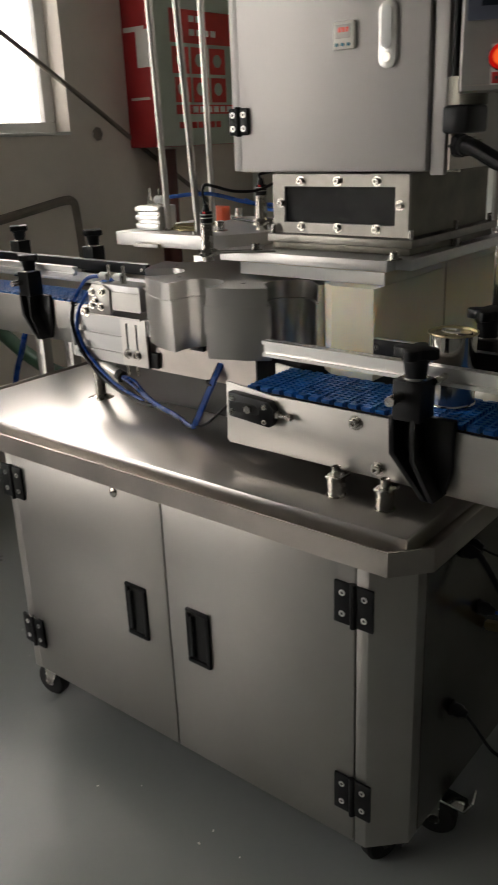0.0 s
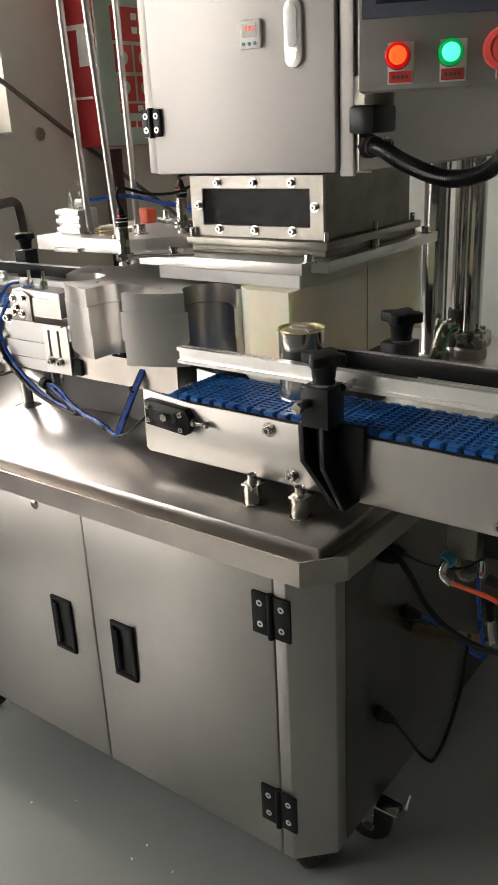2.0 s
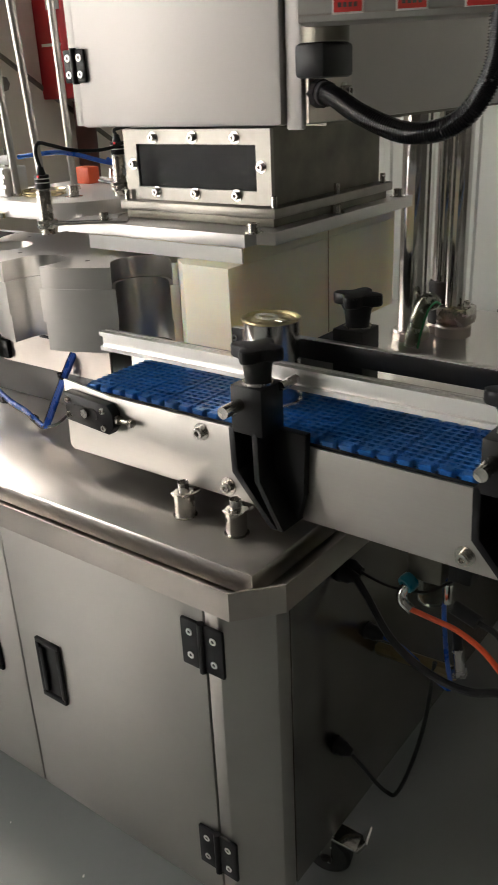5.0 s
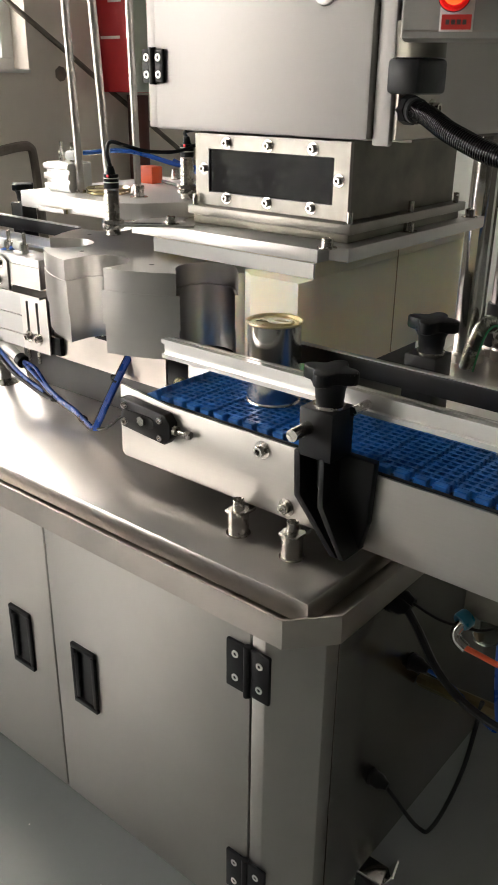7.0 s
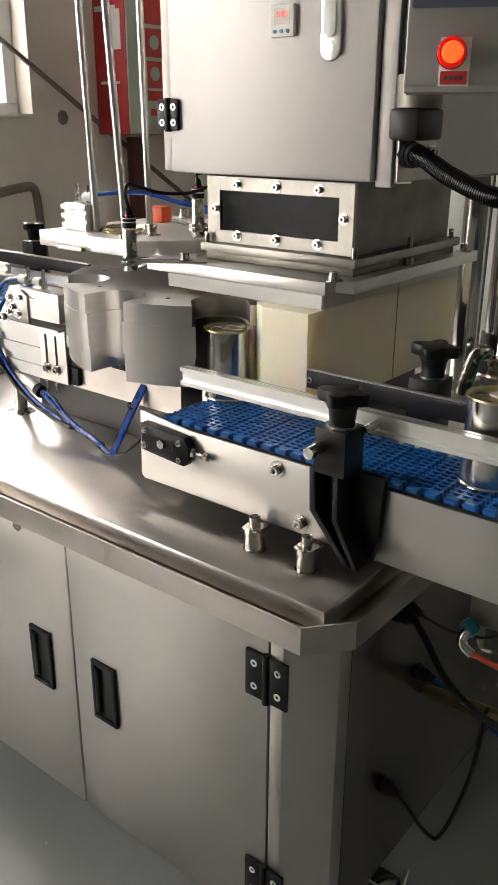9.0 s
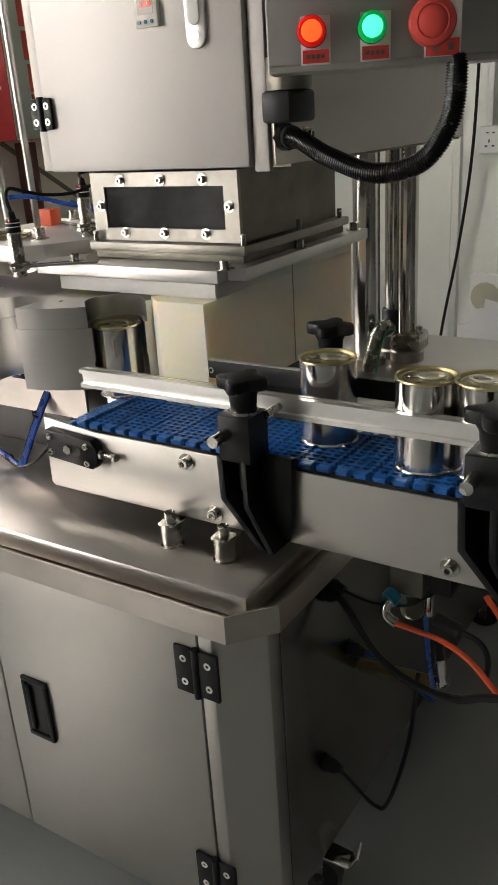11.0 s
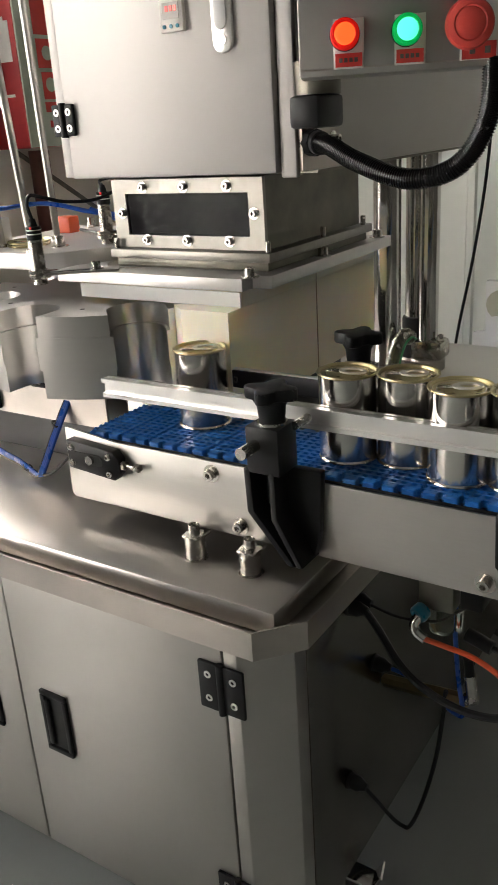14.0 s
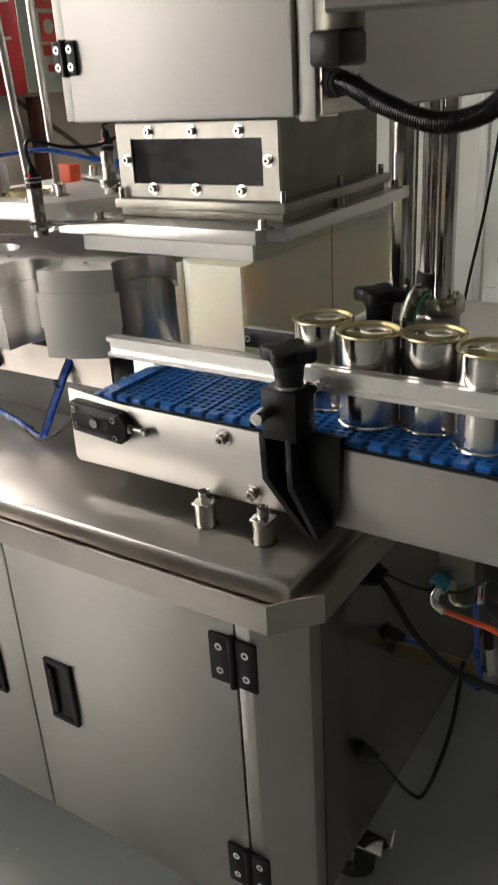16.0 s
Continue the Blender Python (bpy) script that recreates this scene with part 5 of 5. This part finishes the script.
for z, n in ((1.80, 2), (1.745, 4), (1.425, 6)):
    for k in range(n):
        part("lettering_bar", box(B(), -2.1469, -2.1463, 2.17 + 0.048 * k, 2.205 + 0.048 * k, z - 0.013, z + 0.013), PAPER, dr)
for k in range(7):
    part("lettering_bar", box(B(), -2.1478, -2.1470, 2.075 + 0.042 * k, 2.108 + 0.042 * k, 1.345, 1.372), PRINT_RED, dr)
for z0, z1, x0, x1 in ((1.60, 1.75, -2.262, -2.185), (1.745, 1.765, -2.335, -2.21), (1.468, 1.479, -2.315, -2.20)):
    part("torn_paper", box(B(), x0, x1, 1.9475, 1.9498, z0, z1), PAPER, hc, "torn scrap of white paper")
solid("pipe_post", cyl(B(), (-2.27, 2.10, 0), (-2.27, 2.10, 1.267), 0.045, 20), material("brown_red_paint", (0.15, 0.05, 0.04), 0.5, 0, 0.25, 12), "dark red painted riser pipe below the hose cabinet", "pipe", at=(-2.27, 2.10, 0)).location.y -= 0.095
solid("cement_scar", tube(B(), [(WX + 0.001, 0.98, 1.915), (WX + 0.001, 1.28, 1.735), (WX + 0.001, 1.5, 1.60), (WX + 0.001, 1.75, 1.445), (WX + 0.001, 2.0, 1.285), (WX + 0.001, 2.3, 1.10), (WX + 0.001, 2.62, 0.90)], 0.011, 8, 10), PATCH, "old dark cable run plastered diagonally over the wall", "cable", at=(WX, 1.7, 1.46)).location.y -= 0.080
bm = B()
tube(bm, [(WX, 1.05, 1.012), (WX, 1.20, 1.034), (WX, 1.36, 1.058), (WX, 1.50, 1.078), (WX, 1.556, 1.074), (WX, 1.570, 1.03), (WX, 1.580, 0.90), (WX, 1.59, 0.70)], 0.019, 8, 8)
solid("cement_patch", bm, PATCH, "rough cement seam on the plaster wall", "wall patch", at=(WX, 1.3, 1.0)).location.y -= 0.078
bm = B()
lathe(bm, [(0, 0.006), (0.02, 0.005), (0.03, 0.0)], (WX, 1.752, 1.346), (1, 0, 0), 7)
solid("wall_patch", bm, PATCH, "small dark cement patch on the plaster wall", "wall patch", at=(WX, 1.752, 1.346)).location.y -= 0.090
so = thing("power_socket", "white wall socket on a white conduit", "socket", (-0.367, WY - 0.03, 1.165))
shift(so, -0.069, 0, 0.010)
part("housing", box(B(), -0.412, -0.322, WY - 0.045, WY - 0.0125, 1.115, 1.217, 0.006), WHITE, so)
part("conduit", box(B(), -0.386, -0.362, WY - 0.032, WY - 0.0125, 1.2175, 2.2, 0.003), WHITE, so)
for dx, dz, w, h in ((-0.014, 0.024, 0.010, 0.005), (0.010, 0.024, 0.010, 0.005), (-0.004, -0.010, 0.005, 0.012), (-0.018, -0.026, 0.011, 0.006), (0.010, -0.026, 0.011, 0.006)):
    part("pin_hole", box(B(), -0.367 + dx, -0.367 + dx + w, WY - 0.0458, WY - 0.0452, 1.166 + dz, 1.166 + dz + h), PRINT_DARK, so)
solid("hanging_cable", tube(B(), [(-0.340, WY - 0.05, 2.2), (-0.353, WY - 0.05, 1.47), (-0.370, WY - 0.045, 1.10), (-0.415, WY - 0.04, 0.75), (-0.480, WY - 0.04, 0.37), (-0.505, WY - 0.05, 0.012)], 0.0065, 8, 10), BLACK, "thin black cable hanging down the clad wall", "cable", at=(-0.45, WY - 0.05, 0.0)).location.x -= 0.135
bm = B()
o = [(-0.66, 0.0), (0.30, 0.0), (0.30, 0.66), (-0.398, 0.66), (-0.392, 0.448), (-0.445, 0.442), (-0.445, 0.20), (-0.66, 0.20)]
prism(bm, o, WY - 0.10, WY - 0.06, "y", 0.003)
bd = thing("spare_board", "white plastic board with a cut-out, leaning on the wall", "board", (-0.2, WY - 0.08, 0))
shift(bd, -0.077)
part("board", bm, WHITE, bd)
part("cut_out", prism(B(), [(-0.33 + 0.062 * math.cos(a / 10 * math.pi * 1.4 - 0.3), 0.565 + 0.062 * math.sin(a / 10 * math.pi * 1.4 - 0.3)) for a in range(11)] + [(-0.335, 0.52), (-0.33, 0.56)], WY - 0.103, WY - 0.1002, "y"), material("pale_shadow_board", (0.50, 0.50, 0.38), 0.6), bd)
solid("blue_bag", lathe(B(), [(0, 0.0), (0.16, 0.0), (0.19, 0.10), (0.15, 0.24), (0.09, 0.33), (0.0, 0.36)], (-0.27, 2.42, 0), seg=20), material("blue_plastic_bag", (0.03, 0.10, 0.62), 0.35, 0, 0.25, 12, (1, 1, 1), 0.8, 16), "crumpled blue plastic bag on the floor", "bag", at=(-0.27, 2.42, 0)).location.x -= 0.07
bx = thing("carton", "open brown cardboard carton behind the machine", "carton", (0.12, 1.75, 0))
part("body", box(B(), -0.10, 0.40, 1.55, 1.95, 0.0, 0.60, 0.004), CARTON, bx)
part("flap", prism(B(), [(-0.10, 0.600), (-0.005, 0.665), (0.0, 0.66), (-0.097, 0.597)], 1.55, 1.95, "y"), CARTON, bx)

# ---- cans ----
CAN_R, CAN_H = 0.038, 0.113


def can(m, turn=0.0):
    c = thing("food_can", "shiny tinplate can with gold-lacquered ring-pull lid", "can", (0, 0, 0), group="cans on the machine")
    prof = [(0, 0.003), (0.033, 0.003), (0.0345, 0.0), (0.0378, 0.0), (0.0384, 0.0012), (0.0378, 0.0030), (0.0366, 0.0040), (0.0366, 0.1095), (0.0, 0.1095)]
    part("body", lathe(B(), prof, (0, 0, 0), seg=48), TIN, c)
    lid = [(0.0366, 0.1096), (0.0380, 0.1100), (0.0386, 0.1115), (0.0382, 0.1128), (0.0366, 0.1130), (0.0352, 0.1122), (0.0346, 0.1085), (0.0338, 0.1080), (0.0325, 0.1096), (0.0285, 0.1096), (0.0275, 0.1090), (0.0265, 0.1097), (0.0, 0.1098)]
    part("lid", lathe(B(), lid, (0, 0, 0), seg=48), GOLD, c, "gold-lacquered lid")
    q = Matrix.Rotation(turn, 4, "Z")
    b = B()
    outer, inner = [], []
    for i in range(24):
        a = 2 * math.pi * i / 24
        outer.append((0.007 + 0.0175 * math.cos(a), 0.0125 * math.sin(a)))
        inner.append((0.0085 + 0.0115 * math.cos(a), 0.0082 * math.sin(a)))
    ring(b, outer, inner, 0.1108, 0.1130)
    part("ring_pull", moved(b, q), PALE_BOLT, c, "bright steel ring pull")
    part("tab", moved(box(B(), -0.026, -0.008, -0.0055, 0.0055, 0.1100, 0.1118, 0.0008), q), CHROME, c)
    part("rivet", moved(cyl(B(), (-0.018, 0, 0.1118), (-0.018, 0, 0.1126), 0.0032, 12), q), CHROME, c)
    c.matrix_basis = m
    return c

# ---- debris on the floor ----
bm = B()
rng = random.Random(5)
for k in range(70):
    x, y, s = rng.uniform(-1.6, 0.5), rng.uniform(-1.0, 0.25), rng.uniform(0.0012, 0.0035)
    if y > -0.03 and -0.9 < x < 0.1:
        y -= 0.4
    box(bm, x - s, x + s, y - s * 0.6, y + s * 0.6, 0.0003, 0.0003 + s * 0.5, m=Matrix.Translation((x, y, 0)) @ Matrix.Rotation(rng.uniform(0, 3), 4, "Z") @ Matrix.Translation((-x, -y, 0)))
solid("floor_debris", bm, PAPER, "tiny pale chips and crumbs scattered on the floor", "debris", "stuff")


# ---- what moves ----
INDEX = [(-0.02, 0.43), (2.68, 3.13), (5.31, 5.76), (7.98, 8.43), (10.51, 10.96), (12.34, 12.79), (14.11, 14.56)]
BELT_TOP = BELT_Z + 0.0004
REST_DEG = math.degrees(REST)


def turned(t):
    """Degrees through which the wheel has gone, in steps of 45."""
    done = 0.0
    for a, b in INDEX:
        u = min(max((t - a) / (b - a), 0.0), 1.0)
        done += 45.0 * (u * u * (3 - 2 * u))
    return done


START_TURN = turned(0.0)


def in_pocket(deg):
    return AX + 0.228 * math.cos(radians(deg)), AY + 0.228 * math.sin(radians(deg))


def index_times():
    ts = {0.0, 16.0}
    for a, b in INDEX:
        for k in range(9):
            ts.add(round(min(max(a + (b - a) * k / 8, 0.0), 16.0) * 30) / 30)
        ts.add(round(min(max(a - 0.07, 0.0), 16.0) * 30) / 30)
        ts.add(round(min(b + 0.07, 16.0) * 30) / 30)
    return sorted(ts)


# steps before release, time of leaving the pocket, track on the belt (seconds, x, y), heading of the ring pull
CANS = [
    (None, None, [(0.0, 0.078, 0.183), (1.0, 0.252, 0.180), (2.0, 0.428, 0.170), (2.45, 0.500, 0.158), (16.0, 0.500, 0.158)], 2.6),
    (0, 0.90, [(1.10, -0.222, 0.218), (1.50, -0.134, 0.190), (2.0, -0.036, 0.184), (2.5, 0.056, 0.182), (3.0, 0.146, 0.180), (3.2, 0.182, 0.180), (4.4, 0.395, 0.172), (4.58, 0.425, 0.178), (16.0, 0.425, 0.178)], 2.8),
    (1, 3.55, [(3.75, -0.222, 0.218), (4.15, -0.134, 0.190), (5.3, 0.077, 0.172), (5.5, 0.114, 0.168), (6.5, 0.292, 0.156), (6.8, 0.350, 0.160), (16.0, 0.350, 0.160)], 3.0),
    (2, 6.15, [(6.30, -0.232, 0.222), (6.50, -0.186, 0.196), (7.0, -0.094, 0.184), (7.5, -0.012, 0.184), (8.0, 0.068, 0.184), (8.5, 0.148, 0.182), (9.0, 0.230, 0.170), (9.35, 0.280, 0.150), (16.0, 0.280, 0.150)], 0.4),
    (3, 8.83, [(9.0, -0.243, 0.230), (9.2, -0.205, 0.206), (9.5, -0.140, 0.190), (10.0, -0.040, 0.184), (10.2, 0.0, 0.183), (11.2, 0.175, 0.180), (11.4, 0.205, 0.177), (16.0, 0.205, 0.177)], 0.3),
    (4, 11.38, [(11.58, -0.238, 0.226), (11.95, -0.168, 0.194), (12.5, -0.075, 0.188), (13.0, 0.018, 0.180), (13.5, 0.106, 0.168), (13.7, 0.132, 0.160), (16.0, 0.132, 0.160)], 0.1),
    (5, 13.20, [(13.5, -0.222, 0.220), (13.75, -0.165, 0.196), (14.0, -0.115, 0.190), (14.5, -0.020, 0.184), (14.9, 0.048, 0.187), (15.05, 0.056, 0.190), (16.0, 0.056, 0.190)], 0.6),
]
FLEET = [(can(pose(0, 0, BELT_TOP), turn), steps, leave, track) for steps, leave, track, turn in CANS]


def motions():
    ts = index_times()
    walk(WHEEL, [(t, pose(AX, AY, WHEEL_Z0, 0, 0, REST_DEG - turned(t) + START_TURN)) for t in ts])
    for ob, steps, leave, track in FLEET:
        rows = []
        if steps == 5:
            rows = [(0.0, pose(-0.785, 0.530, BELT_TOP)), (0.5, pose(-0.785, 0.530, BELT_TOP)), (1.2, pose(*in_pocket(177.5), BELT_TOP))]
        if steps is not None:
            up = REST_DEG + 45.0 * (steps + 1)
            for t in ts:
                if steps == 5 and t < 1.3:
                    continue
                if t < leave - 0.05:
                    x, y = in_pocket(up - turned(t))
                    rows.append((t, pose(x, y, BELT_TOP)))
            x, y = in_pocket(REST_DEG)
            rows.append((leave, pose(x, y, BELT_TOP)))
        rows += [(t, pose(x, y, BELT_TOP)) for t, x, y in track]
        walk(ob, rows)
    for i, ob in enumerate(LINKS):
        walk(ob, [(t * 0.25, loop_pose(i * PITCH + SPEED * t * 0.25)) for t in range(65)])


motions()
